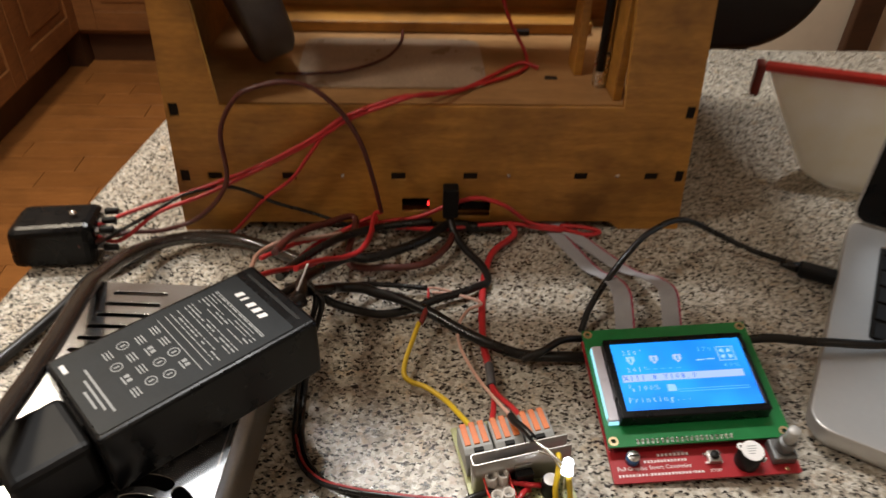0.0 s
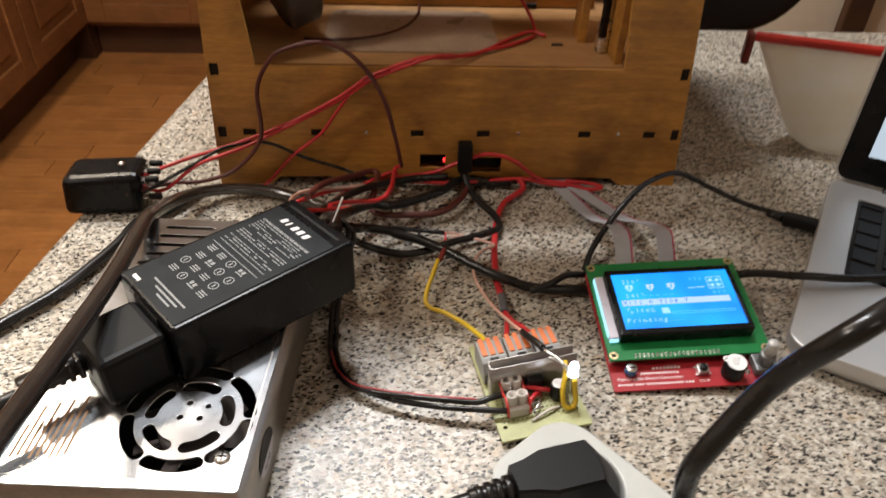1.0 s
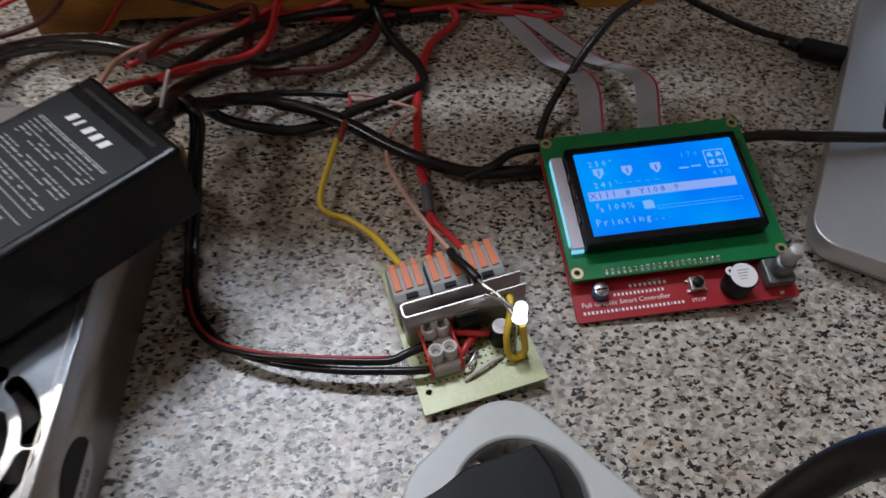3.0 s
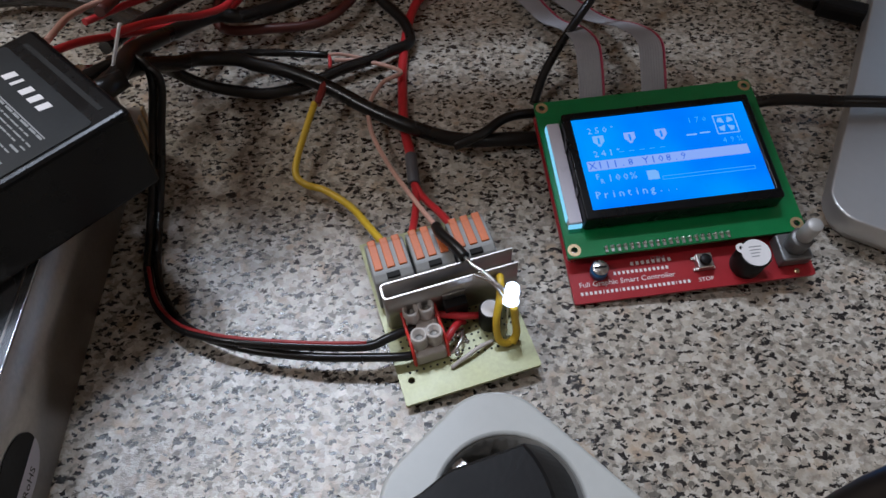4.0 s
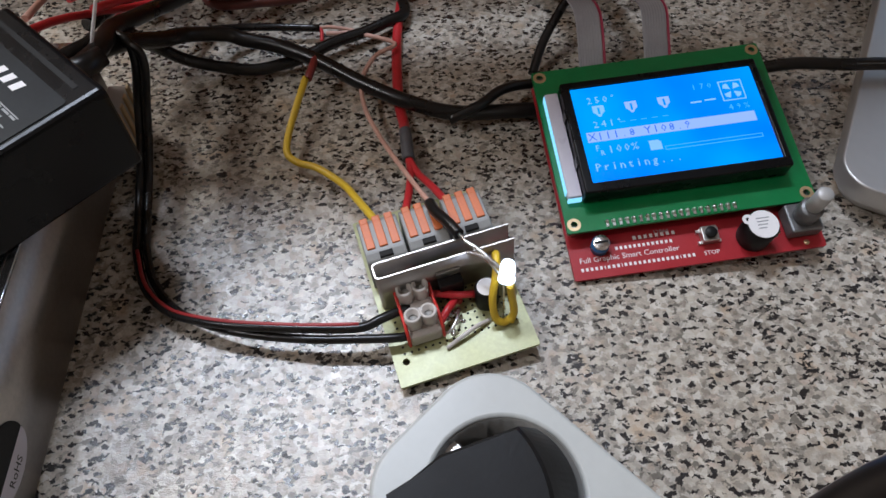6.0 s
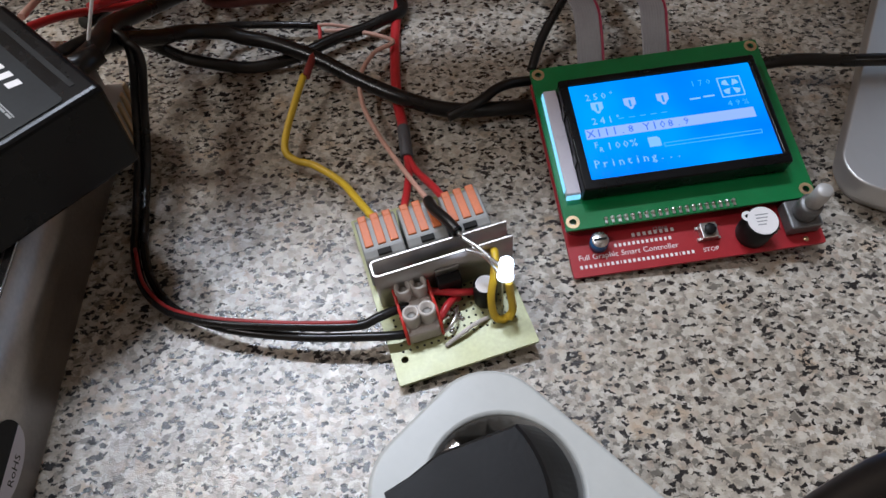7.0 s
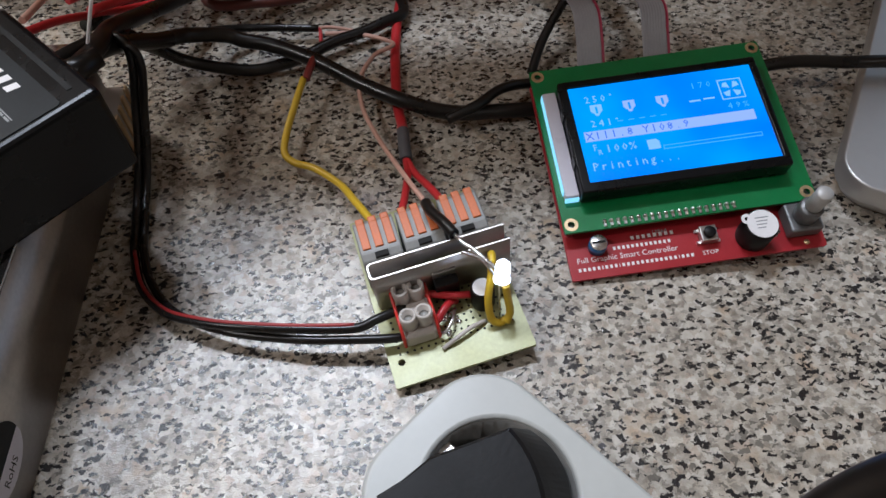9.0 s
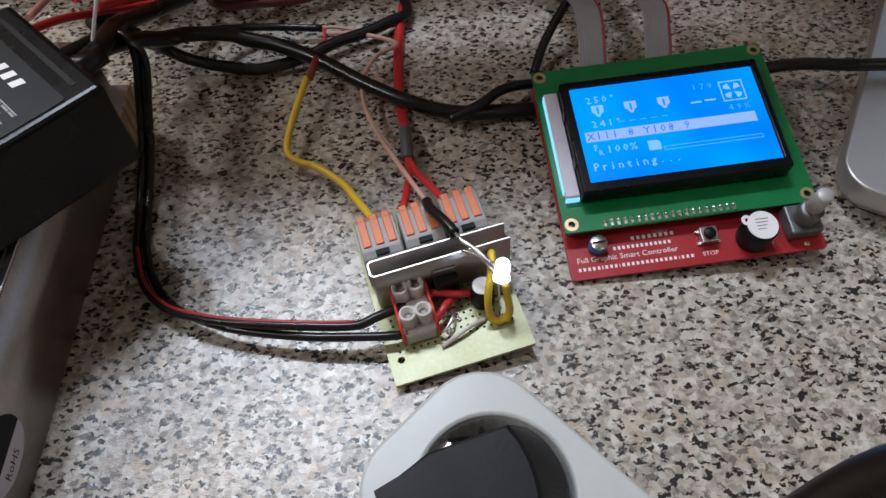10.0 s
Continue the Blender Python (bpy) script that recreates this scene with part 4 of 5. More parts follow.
# ---- ribbon cables ----
for dx, label in ((0.0, "flat grey ribbon cable with a red edge wire"), (0.0285, "flat grey ribbon cable with a red edge wire")):
    path = [(0.1035 + dx, 0.302, 0.010), (0.1035 + dx, 0.314, 0.0165), (0.1038 + dx, 0.326, 0.025), (0.1045 + dx * 1.02, 0.340, 0.0285), (0.104 + dx * 0.95, 0.360, 0.021), (0.100 + dx * 0.8, 0.385, 0.0075), (0.092 + dx * 0.5, 0.415, 0.0025 + dx * 0.06), (0.080 + dx * 0.3, 0.445, 0.0022 + dx * 0.06), (0.07 + dx * 0.2, 0.465, 0.003 + dx * 0.06)]
    ribbon = thing("ribbon_cable", pose(0, 0, 0), label, "cable", "ribbon cables")
    p = 0.00118
    top, low = [], []
    for k in range(9):
        for a, h in ((-0.5, 0.0001), (-0.2, 0.00045), (0.2, 0.00045)):
            top.append(((k - 4.5 + a + 0.5) * p, h))
    top.append((4.5 * p, 0.0001))
    ring = top + [(a, -h) for a, h in top[::-1]]
    part("ribbon", sweep(path, ring, (1, 0, 0), 6), RIBBON_GREY, ribbon)
    edge = [(a + 5.05 * p, b) for a, b in circle(0.0006, 8)]
    part("edge_wire", sweep(path, edge, (1, 0, 0), 6), RIBBON_RED, ribbon, "dark red edge wire")

# ---- small wired board ----
BM = pose(0.0106, 0.1868, 0.0026, 0, -4.0, 10.6)
brd = thing("prototype_board", BM, "pale green perforated circuit board with connectors and a lit white diode", "circuit board")
pcb_holes = [ring_loop(0.0042, 0.0086, 0.0013, 14), ring_loop(0.046, 0.0675, 0.0013, 14)]
sheet = part("perfboard", plate("perfboard", rounded(0, 0.0497, 0, 0.0705, 0.0006, 2), pcb_holes, 0, 0.0016, PCB_OLIVE), PCB_OLIVE, brd, "pale olive green perforated board")
dot = mesh_of(rod(0.0005, 0.00012, (0, 0, 0.00162), 6), "board_hole", VOID)
for i in range(17):
    for j in range(9):
        x, y = 0.0045 + 0.00254 * i, 0.0115 + 0.00254 * j
        if x < 0.047:
            part("board_hole", dot, VOID, sheet, "", Matrix.Translation((x, y, 0)))
for x, y in ((0.005, 0.005), (0.045, 0.005), (0.005, 0.066), (0.045, 0.066)):
    tall = 0.0026 + 0.07 * x
    part("solder_foot", rod(0.0012, tall, (x, y, -tall), 8), TIN, sheet)


def lever_connector(x):
    """Three-way lever connector: sloped grey housing, three orange levers, a test hole."""
    prof = [(0.0395, 0), (0.0395, 0.0075), (0.0425, 0.0135), (0.0455, 0.0146), (0.0580, 0.0148), (0.0600, 0.0135), (0.0605, 0)]
    bm = bmesh.new()
    sides = [[bm.verts.new((x + dx, y, z + 0.0018)) for y, z in prof] for dx in (0, 0.0148)]
    bm.faces.new(sides[0]), bm.faces.new(sides[1][::-1])
    for i in range(len(prof)):
        j = (i + 1) % len(prof)
        bm.faces.new((sides[0][i], sides[1][i], sides[1][j], sides[0][j]))
    bmesh.ops.recalc_face_normals(bm, faces=bm.faces)
    bmesh.ops.bevel(bm, geom=list(bm.edges), offset=0.0004, segments=1, affect="EDGES")
    ob = part("lever_connector", bm, WAGO_GREY, brd, "grey three-way lever connector")
    for k in range(3):
        lx = x + 0.0013 + 0.0046 * k
        lever = box(lx, lx + 0.0030, 0.0468, 0.0597, 0.0161, 0.0171, 0.0003)
        box(lx, lx + 0.0030, 0.0575, 0.0602, 0.0150, 0.0172, 0.0004, lever)
        part("lever", lever, ORANGE, ob, "orange plastic lever")
        part("wire_hole", box(lx + 0.0004, lx + 0.0029, 0.0606, 0.0608, 0.0050, 0.0090), VOID, ob)
    part("test_slot", box(x + 0.0050, x + 0.0098, 0.0428, 0.0450, 0.0145, 0.0166, 0.0001), VOID, ob)
    return ob


for x in (0.0012, 0.0170, 0.0328):
    lever_connector(x)
U_OUT = [(0.0510, 0.0366), (0.0034, 0.0366), (0.0024, 0.0361), (0.0020, 0.0350), (0.0020, 0.0316), (0.0024, 0.0305), (0.0034, 0.0300), (0.0510, 0.0300),
         (0.0510, 0.0305), (0.0036, 0.0305), (0.0026, 0.0312), (0.0026, 0.0354), (0.0036, 0.0361), (0.0510, 0.0361)]
part("heat_sink", plate("heat_sink", U_OUT, [], 0.002, 0.0232, HEATSINK), HEATSINK, brd, "folded aluminium heat sink with bright edges")
part("bright_edge", plate("bright_edge", U_OUT, [], 0.0233, 0.0236, STEEL_SIDE), STEEL_SIDE, brd, "bright cut metal edge")
reg = part("transistor", box(0.0225, 0.0310, 0.0258, 0.0299, 0.004, 0.0135, 0.0005), BLACK_PLASTIC, brd, "black power transistor")
part("transistor_tab", box(0.0225, 0.0310, 0.0290, 0.0299, 0.0136, 0.0170, 0.0003), HEATSINK, reg)
for k in range(3):
    part("transistor_leg", box(0.0236 + 0.0025 * k, 0.0243 + 0.0025 * k, 0.0268, 0.0274, 0.0017, 0.0052), TIN, reg)
block = part("terminal_block", box(0.0076, 0.0190, 0.0128, 0.0335, 0.0017, 0.0088, 0.0012), NYLON, brd, "milky nylon screw terminal block")
for bx in (0.0105, 0.0160):
    for by in (0.0180, 0.0285):
        tower = lathe([(0.0028, 0), (0.0030, 0.0004), (0.0030, 0.0066), (0.0026, 0.0070), (0.0020, 0.0068), (0.0018, 0.0035), (0, 0.0035)], (bx, by, 0.0085), 18)
        t = part("tower", tower, NYLON, block)
        part("clamp_screw", rod(0.0015, 0.0008, (bx, by, 0.0121), 12), SOCKET_GREY, t)
for bx in (0.0072, 0.0194):
    loop = [(bx, 0.0125, 0.004), (bx, 0.0140, 0.0098), (bx, 0.0190, 0.0120), (bx, 0.0235, 0.0105), (bx, 0.0285, 0.0120), (bx, 0.0335, 0.0098), (bx, 0.0348, 0.004)]
    part("cord", sweep(loop, circle(0.0006, 6), None, 4), TUB_RED, block, "thin red cord round the block")
cap = part("capacitor", lathe([(0, 0), (0.0040, 0), (0.0042, 0.0004), (0.0042, 0.0100), (0.0038, 0.0106), (0, 0.0104)], (0.0378, 0.0215, 0.0017), 20), BLACK_PLASTIC, brd, "small black capacitor with pale top")
part("capacitor_top", rod(0.0034, 0.0004, (0.0378, 0.0215, 0.01215), 18), WHITE_PRINT, cap)
LX, LY, LZ = 0.0432, 0.0165, 0.0262
led = part("diode", lathe([(0, 0), (0.0029, 0), (0.0029, 0.001), (0.0025, 0.0011), (0.0025, 0.0055), (0.0022, 0.0070), (0.0013, 0.0078), (0, 0.0081)], (LX, LY, LZ - 0.004), 20, None, pose(0, 0, 0, -20, 12, 0)), CLEAR, brd, "clear white diode, lit")
part("diode_glow", lathe([(0, 0), (0.0017, 0.0006), (0.0019, 0.0030), (0.0010, 0.0048), (0, 0.0052)], (LX + 0.0002, LY + 0.0004, LZ - 0.0025), 14, None, pose(0, 0, 0, -20, 12, 0)), LED_ON, led, "glowing white core")
for dx in (-0.0011, 0.0012):
    part("diode_leg", sweep([(LX + dx, LY - 0.0002, LZ - 0.0035), (LX + dx * 1.2, LY - 0.001, 0.014), (LX + dx * 1.5, LY - 0.002, 0.0017)], circle(0.00035, 6)), TIN, led)
WIRES = (
    ("jumper_wire", 0.0014, YELLOW_WIRE, [(0.0437, 0.0295, 0.0175), (0.0436, 0.0280, 0.0205), (0.0425, 0.0245, 0.0205), (0.0405, 0.0200, 0.0190), (0.0380, 0.0158, 0.013), (0.0378, 0.0125, 0.0060), (0.0400, 0.0110, 0.0034), (0.0432, 0.0118, 0.0032)], "yellow jumper wire"),
    ("jumper_wire", 0.0014, YELLOW_WIRE, [(0.0442, 0.0158, 0.0195), (0.0446, 0.0145, 0.0120), (0.0446, 0.0125, 0.0060), (0.0425, 0.0105, 0.0032)], "yellow jumper wire"),
    ("jumper_wire", 0.0014, RED_WIRE, [(0.0160, 0.0290, 0.0070), (0.0215, 0.0265, 0.0085), (0.0280, 0.0240, 0.0080), (0.0345, 0.0238, 0.0050), (0.036, 0.0245, 0.0018)], "red jumper wire"),
    ("jumper_wire", 0.0014, RED_WIRE, [(0.0163, 0.0185, 0.0050), (0.0195, 0.0172, 0.0062), (0.0235, 0.0205, 0.0072), (0.0275, 0.0240, 0.0050), (0.0285, 0.0248, 0.0018)], "red jumper wire"),
    ("jumper_wire", 0.0008, NYLON, [(0.0190, 0.0085, 0.0022), (0.0240, 0.0100, 0.0036), (0.0305, 0.0122, 0.0040), (0.0360, 0.0138, 0.0024)], "pale jumper wire"),
    ("jumper_wire", 0.0006, TIN, [(0.0180, 0.0150, 0.0025), (0.0210, 0.0128, 0.0052), (0.0250, 0.0160, 0.0060), (0.0270, 0.0205, 0.0040)], "bare jumper wire"),
    ("diode_lead", 0.0005, TIN, [(0.0335, 0.0290, 0.0262), (0.0385, 0.0250, 0.0252), (0.0415, 0.0195, 0.0225), (0.0424, 0.0170, 0.0215)], "bare wire lead"),
)
for name, r, m, path, label in WIRES:
    part(name, sweep(path, circle(r, 8), None, 5), m, brd, label)
for k in range(22):
    x, y = rng.uniform(0.018, 0.046), rng.uniform(0.0125, 0.022)
    part("solder_blob", lathe([(0, 0.0008), (0.0007, 0.0005), (0.001, 0)], (x, y, 0.0016), 8), TIN, brd)

# ---- laptop ----
LM = pose(0.1835, 0.2465, 0, 0, 0, -32.5)
lap = thing("laptop", LM, "open silver aluminium laptop with black keys and lit screen", "laptop")
LW, LD, LH = 0.325, 0.222, 0.0165
part("lower_shell", plate("lower_shell", rounded(0.003, LW - 0.003, 0.003, LD - 0.003, 0.012, 8), [], 0.0015, 0.0068, ALUMINIUM, 0.002), ALUMINIUM, lap)
deck_hole = rounded(0.0225, LW - 0.0225, 0.088, 0.196, 0.002, 2)
deck = part("deck", plate("deck", rounded(0, LW, 0, LD, 0.014, 10), [deck_hole], 0.007, LH, ALUMINIUM, 0.0008), ALUMINIUM, lap, "silver aluminium top deck")
part("key_well", box(0.0215, LW - 0.0215, 0.087, 0.197, 0.0105, 0.0147), VOID, lap)
part("trackpad", plate("trackpad", rounded(0.11, 0.215, 0.008, 0.083, 0.004), [], LH, LH + 0.0001, ALUMINIUM), ALUMINIUM, lap)
for x in (0.02, LW - 0.02):
    for y in (0.02, LD - 0.02):
        part("rubber_foot", rod(0.006, 0.0016, (x, y, 0), 12), RUBBER, lap)
key = mesh_of(box(0, 0.0155, 0, 0.0155, 0, 0.0018, 0.0007), "key", BLACK_PLASTIC)
for r in range(5):
    for c in range(14):
        part("key", key, BLACK_PLASTIC, lap, "", pose(0.0245 + 0.0196 * c + 0.0 * r, 0.0905 + 0.0192 * r, 0.0148))
slim = mesh_of(box(0, 0.0155, 0, 0.0075, 0, 0.0018, 0.0007), "key", BLACK_PLASTIC)
for c in range(14):
    part("key", slim, BLACK_PLASTIC, lap, "", pose(0.0245 + 0.0196 * c, 0.1865, 0.0148))
part("hinge", rod(0.0055, 0.25, (0.037, LD - 0.004, 0.0135), 16, 0, Matrix.Rotation(radians(90), 4, "Y")), BLACK_GLOSS, lap)
HINGE = pose(0, LD - 0.0045, LH + 0.0012, -8, 0, 0)
lidp = part("display_lid", plate("display_lid", rounded(0, LW, 0, 0.21, 0.01, 8), [], -0.005, 0.0, ALUMINIUM, 0.0008, True), ALUMINIUM, lap, "thin silver display lid", HINGE)
part("glass_bezel", plate("glass_bezel", rounded(0.0015, LW - 0.0015, 0.0015, 0.2085, 0.009, 8), [rect(LW / 2, 0.113, 0.288, 0.180)], 0.0002, 0.0012, BLACK_GLOSS, 0, True), BLACK_GLOSS, lidp, "glossy black glass bezel")
part("page", box(0.0185, LW - 0.0185, -0.0009, 0.0002, 0.023, 0.203), LAPTOP_PAGE, lidp, "lit pale page on the screen")
for k in range(14):
    part("page_line", box(0.028, 0.05 + 0.02 * rng.random(), -0.00105, -0.00092, 0.06 + 0.008 * k, 0.0615 + 0.008 * k), LABEL_GREY, lidp)
usb = thing("usb_plug", pose(0.2575, 0.3775, 0.0045, 0, 0, -28), "black moulded plug at the side of the laptop", "plug")
part("grip", box(-0.016, 0.010, -0.0058, 0.0058, 0.0, 0.0085, 0.0022), BLACK_PLASTIC, usb)
part("strain_relief", lathe([(0, 0), (0.0042, 0), (0.0024, 0.012), (0, 0.012)], (-0.0158, 0, 0.0045), 14, None, Matrix.Rotation(radians(-90), 4, "Y")), RUBBER, usb)

# ---- clipped plastic bag ----
bag = thing("plastic_bag", pose(0.307, 0.497, 0, 0, 0, -18), "milky white plastic food bag closed with a red clip", "bag")
bm = bmesh.new()
rows = []
for k in range(15):
    u = k / 14
    x0, x1 = -0.058 * u ** 0.9, 0.13 + 0.04 * u
    deep = 0.024 * (1 - u) ** 0.6 * min(1, 0.55 + u * 3) + 0.0012
    mid = 0.024 - 0.012 * u
    row = []
    for a in range(36):
        th = 2 * math.pi * a / 36
        cx, sx = math.cos(th), math.sin(th)
        px = (x0 + x1) / 2 + (x1 - x0) / 2 * math.copysign(abs(cx) ** 0.35, cx)
        py = mid + deep * math.copysign(abs(sx) ** 0.5, sx)
        wob = noise.noise(Vector((px * 28, u * 2.2, 0.3 if sx > 0 else 3.1))) * 0.0055 * (1 - u) * min(1, 4 * u)
        inset = 0.01 * max(0, 1 - u * 9)
        px += inset if px < (x0 + x1) / 2 else -inset
        row.append(bm.verts.new((px, py + wob, 0.094 * u)))
    rows.append(row)
for a, b in zip(rows, rows[1:]):
    for k in range(36):
        bm.faces.new((a[k], a[(k + 1) % 36], b[(k + 1) % 36], b[k])).smooth = True
bm.faces.new(rows[0][::-1]), bm.faces.new(rows[-1])
bmesh.ops.recalc_face_normals(bm, faces=bm.faces)
part("bag_film", bm, TUB_PLASTIC, bag, "crumpled milky white plastic film")
clip = part("clip", box(-0.062, 0.18, 0.0065, 0.0105, 0.0925, 0.0990, 0.0016), TUB_RED, bag, "long red plastic bag clip")
part("clip_jaw", box(-0.060, 0.18, 0.0135, 0.0175, 0.0905, 0.0985, 0.0016), TUB_RED, clip)
part("clip_hinge", box(-0.067, -0.0605, 0.006, 0.020, 0.072, 0.0985, 0.002), DARK_RED, clip, "dark red clip hinge")

# ---- cables ----
cable("mains_cable", 0.0045, SHEATH, [(-0.159, 0.02, 0.14), (-0.164, 0.07, 0.128), (-0.175, 0.128, 0.105), (-0.184, 0.227, 0.078), (-0.196, 0.31, 0.056), (-0.2, 0.337, 0.045), (-0.204, 0.377, 0.026), (-0.198, 0.406, 0.014), (-0.178, 0.423, 0.008), (-0.148, 0.423, 0.007), (-0.121, 0.413, 0.006), (-0.089, 0.391, 0.008)], "thick glossy black mains cable rising from the worktop")
cable("mains_cable", 0.0036, RUBBER, [(-0.304, 0.243, 0.005), (-0.281, 0.276, 0.005), (-0.26, 0.305, 0.005), (-0.248, 0.331, 0.005), (-0.238, 0.358, 0.005), (-0.232, 0.383, 0.005), (-0.214, 0.4, 0.005), (-0.2, 0.425, 0.005)], "black mains cable lying on the worktop")
cable("mains_cable", 0.0042, RUBBER, [(0.068, 0.112, 0.062), (0.064, 0.109, 0.085), (0.066, 0.108, 0.1), (0.084, 0.115, 0.126), (0.098, 0.108, 0.158), (0.133, 0.125, 0.16), (0.2, 0.15, 0.15), (0.3, 0.15, 0.1)], "thick glossy black mains cable rising from a plug")
cable("output_cable", 0.0034, RUBBER, [(-0.089, 0.284, 0.064), (-0.083, 0.290, 0.064), (-0.081, 0.302, 0.061), (-0.083, 0.320, 0.053), (-0.081, 0.341, 0.041), (-0.076, 0.362, 0.03), (-0.063, 0.382, 0.022), (-0.047, 0.387, 0.018), (-0.015, 0.413, 0.012), (0.005, 0.437, 0.009), (0.026, 0.437, 0.007)], "glossy black output cable of the adapter")
cable("output_cable", 0.0033, RUBBER, [(-0.092, 0.283, 0.060), (-0.084, 0.298, 0.060), (-0.079, 0.318, 0.048), (-0.072, 0.334, 0.035), (-0.066, 0.347, 0.026), (-0.052, 0.355, 0.018), (-0.044, 0.354, 0.015), (-0.031, 0.35, 0.014), (-0.013, 0.34, 0.0125), (0.006, 0.325, 0.011), (0.024, 0.313, 0.010), (0.043, 0.307, 0.007), (0.067, 0.307, 0.005), (0.094, 0.306, 0.005)], "thick glossy black cable curving across the worktop")
cable("thin_lead", 0.0022, RUBBER, [(0.041, 0.302, 0.008), (0.054, 0.305, 0.012), (0.065, 0.313, 0.012), (0.078, 0.319, 0.008), (0.094, 0.32, 0.005)], "thin black lead tucked under a display board")
cable("thin_lead", 0.0018, RUBBER, [(-0.078, 0.33, 0.036), (-0.072, 0.341, 0.03), (-0.054, 0.364, 0.014), (-0.035, 0.37, 0.008), (-0.012, 0.369, 0.006)], "thin black lead ending on the worktop")
cable("white_wire", 0.0008, PINK_WIRE, [(-0.012, 0.369, 0.006), (-0.007, 0.3705, 0.005), (0.002, 0.370, 0.003), (0.007, 0.368, 0.0025)], "bare white wire end of a thin lead")
cable("red_wire", 0.0009, RED_WIRE, [(-0.012, 0.369, 0.006), (-0.0112, 0.367, 0.005), (-0.0115, 0.363, 0.003)], "short red wire end of a thin lead")
cable("usb_cable", 0.0027, RUBBER, [(0.006, 0.437, 0.016), (0.009, 0.427, 0.009), (0.016, 0.411, 0.006), (0.0265, 0.393, 0.005), (0.0285, 0.377, 0.005), (0.020, 0.370, 0.006), (0.009, 0.364, 0.006), (-0.005, 0.358, 0.0065), (-0.018, 0.351, 0.006), (-0.030, 0.3475, 0.005), (-0.042, 0.3455, 0.005), (-0.055, 0.3465, 0.007), (-0.069, 0.347, 0.012), (-0.078, 0.346, 0.02), (-0.081, 0.339, 0.03), (-0.082, 0.327, 0.045), (-0.088, 0.309, 0.056), (-0.100, 0.293, 0.060)], "black cable hanging from the printer and curving across the worktop")
cable("usb_lead", 0.0021, RUBBER, [(0.082, 0.329, 0.004), (0.089, 0.342, 0.012), (0.102, 0.356, 0.024), (0.119, 0.373, 0.034), (0.136, 0.388, 0.038), (0.164, 0.407, 0.034), (0.194, 0.408, 0.02), (0.219, 0.399, 0.012), (0.243, 0.387, 0.01)], "thin black lead arching to the laptop")
cable("charger_cable", 0.0027, RUBBER, [(0.12, 0.3, 0.006), (0.179, 0.309, 0.016), (0.215, 0.3, 0.022), (0.27, 0.299, 0.021), (0.42, 0.315, 0.021)], "straight black cable lying over the laptop")
cable("brown_wire", 0.0016, BROWN_WIRE, [(-0.243, 0.4, 0.018), (-0.216, 0.415, 0.018), (-0.192, 0.42, 0.017), (-0.167, 0.425, 0.025), (-0.147, 0.43, 0.049), (-0.145, 0.43, 0.087), (-0.133, 0.43, 0.11), (-0.12, 0.43, 0.118), (-0.101, 0.43, 0.122), (-0.084, 0.43, 0.118), (-0.067, 0.43, 0.102), (-0.055, 0.43, 0.079), (-0.048, 0.43, 0.052), (-0.043, 0.43, 0.025)], "dark red wire looping before the printer")
cable("red_wire", 0.0016, RED_WIRE, [(-0.043, 0.43, 0.025), (-0.048, 0.431, 0.022), (-0.05, 0.405, 0.024), (-0.055, 0.379, 0.03), (-0.064, 0.364, 0.036), (-0.073, 0.353, 0.043), (-0.081, 0.338, 0.052), (-0.086, 0.32, 0.062)], "red end of the looping wire at the adapter")
cable("white_wire", 0.0006, WHITE_PRINT, [(-0.084, 0.296, 0.061), (-0.080, 0.299, 0.070), (-0.076, 0.303, 0.079)], "short stiff white wire end above the adapter cables")
cable("red_wire", 0.0014, RED_WIRE, [(-0.236, 0.412, 0.025), (-0.203, 0.425, 0.033), (-0.167, 0.435, 0.041), (-0.123, 0.437, 0.059), (-0.089, 0.437, 0.078), (-0.068, 0.437, 0.093), (-0.047, 0.439, 0.102), (-0.026, 0.441, 0.108), (-0.002, 0.46, 0.101), (0.055, 0.5, 0.0995), (0.066, 0.53, 0.1), (0.05, 0.55, 0.13), (0.035, 0.56, 0.19), (0.02, 0.56, 0.25)], "bright red wire running into the printer")
cable("red_wire", 0.0014, RED_WIRE, [(-0.236, 0.41, 0.02), (-0.22, 0.412, 0.014), (-0.194, 0.42, 0.031), (-0.162, 0.43, 0.04), (-0.119, 0.437, 0.059), (-0.084, 0.437, 0.079), (-0.063, 0.437, 0.093), (-0.038, 0.438, 0.103), (-0.017, 0.441, 0.109), (0.011, 0.465, 0.101), (0.05, 0.51, 0.0995), (0.062, 0.515, 0.101), (0.072, 0.508, 0.1)], "bright red wire running into the printer")
cable("red_wire", 0.0013, RED_WIRE, [(-0.051, 0.437, 0.101), (-0.072, 0.437, 0.091), (-0.089, 0.437, 0.069), (-0.104, 0.437, 0.048), (-0.126, 0.437, 0.03), (-0.147, 0.437, 0.006), (-0.156, 0.432, 0.003)], "red wire hanging before the printer")
cable("black_wire", 0.0013, RUBBER, [(-0.236, 0.405, 0.014), (-0.211, 0.415, 0.025), (-0.196, 0.42, 0.032), (-0.175, 0.432, 0.039), (-0.146, 0.437, 0.041), (-0.117, 0.437, 0.028), (-0.092, 0.436, 0.02), (-0.066, 0.435, 0.01), (-0.039, 0.428, 0.008)], "thin black wire before the printer")
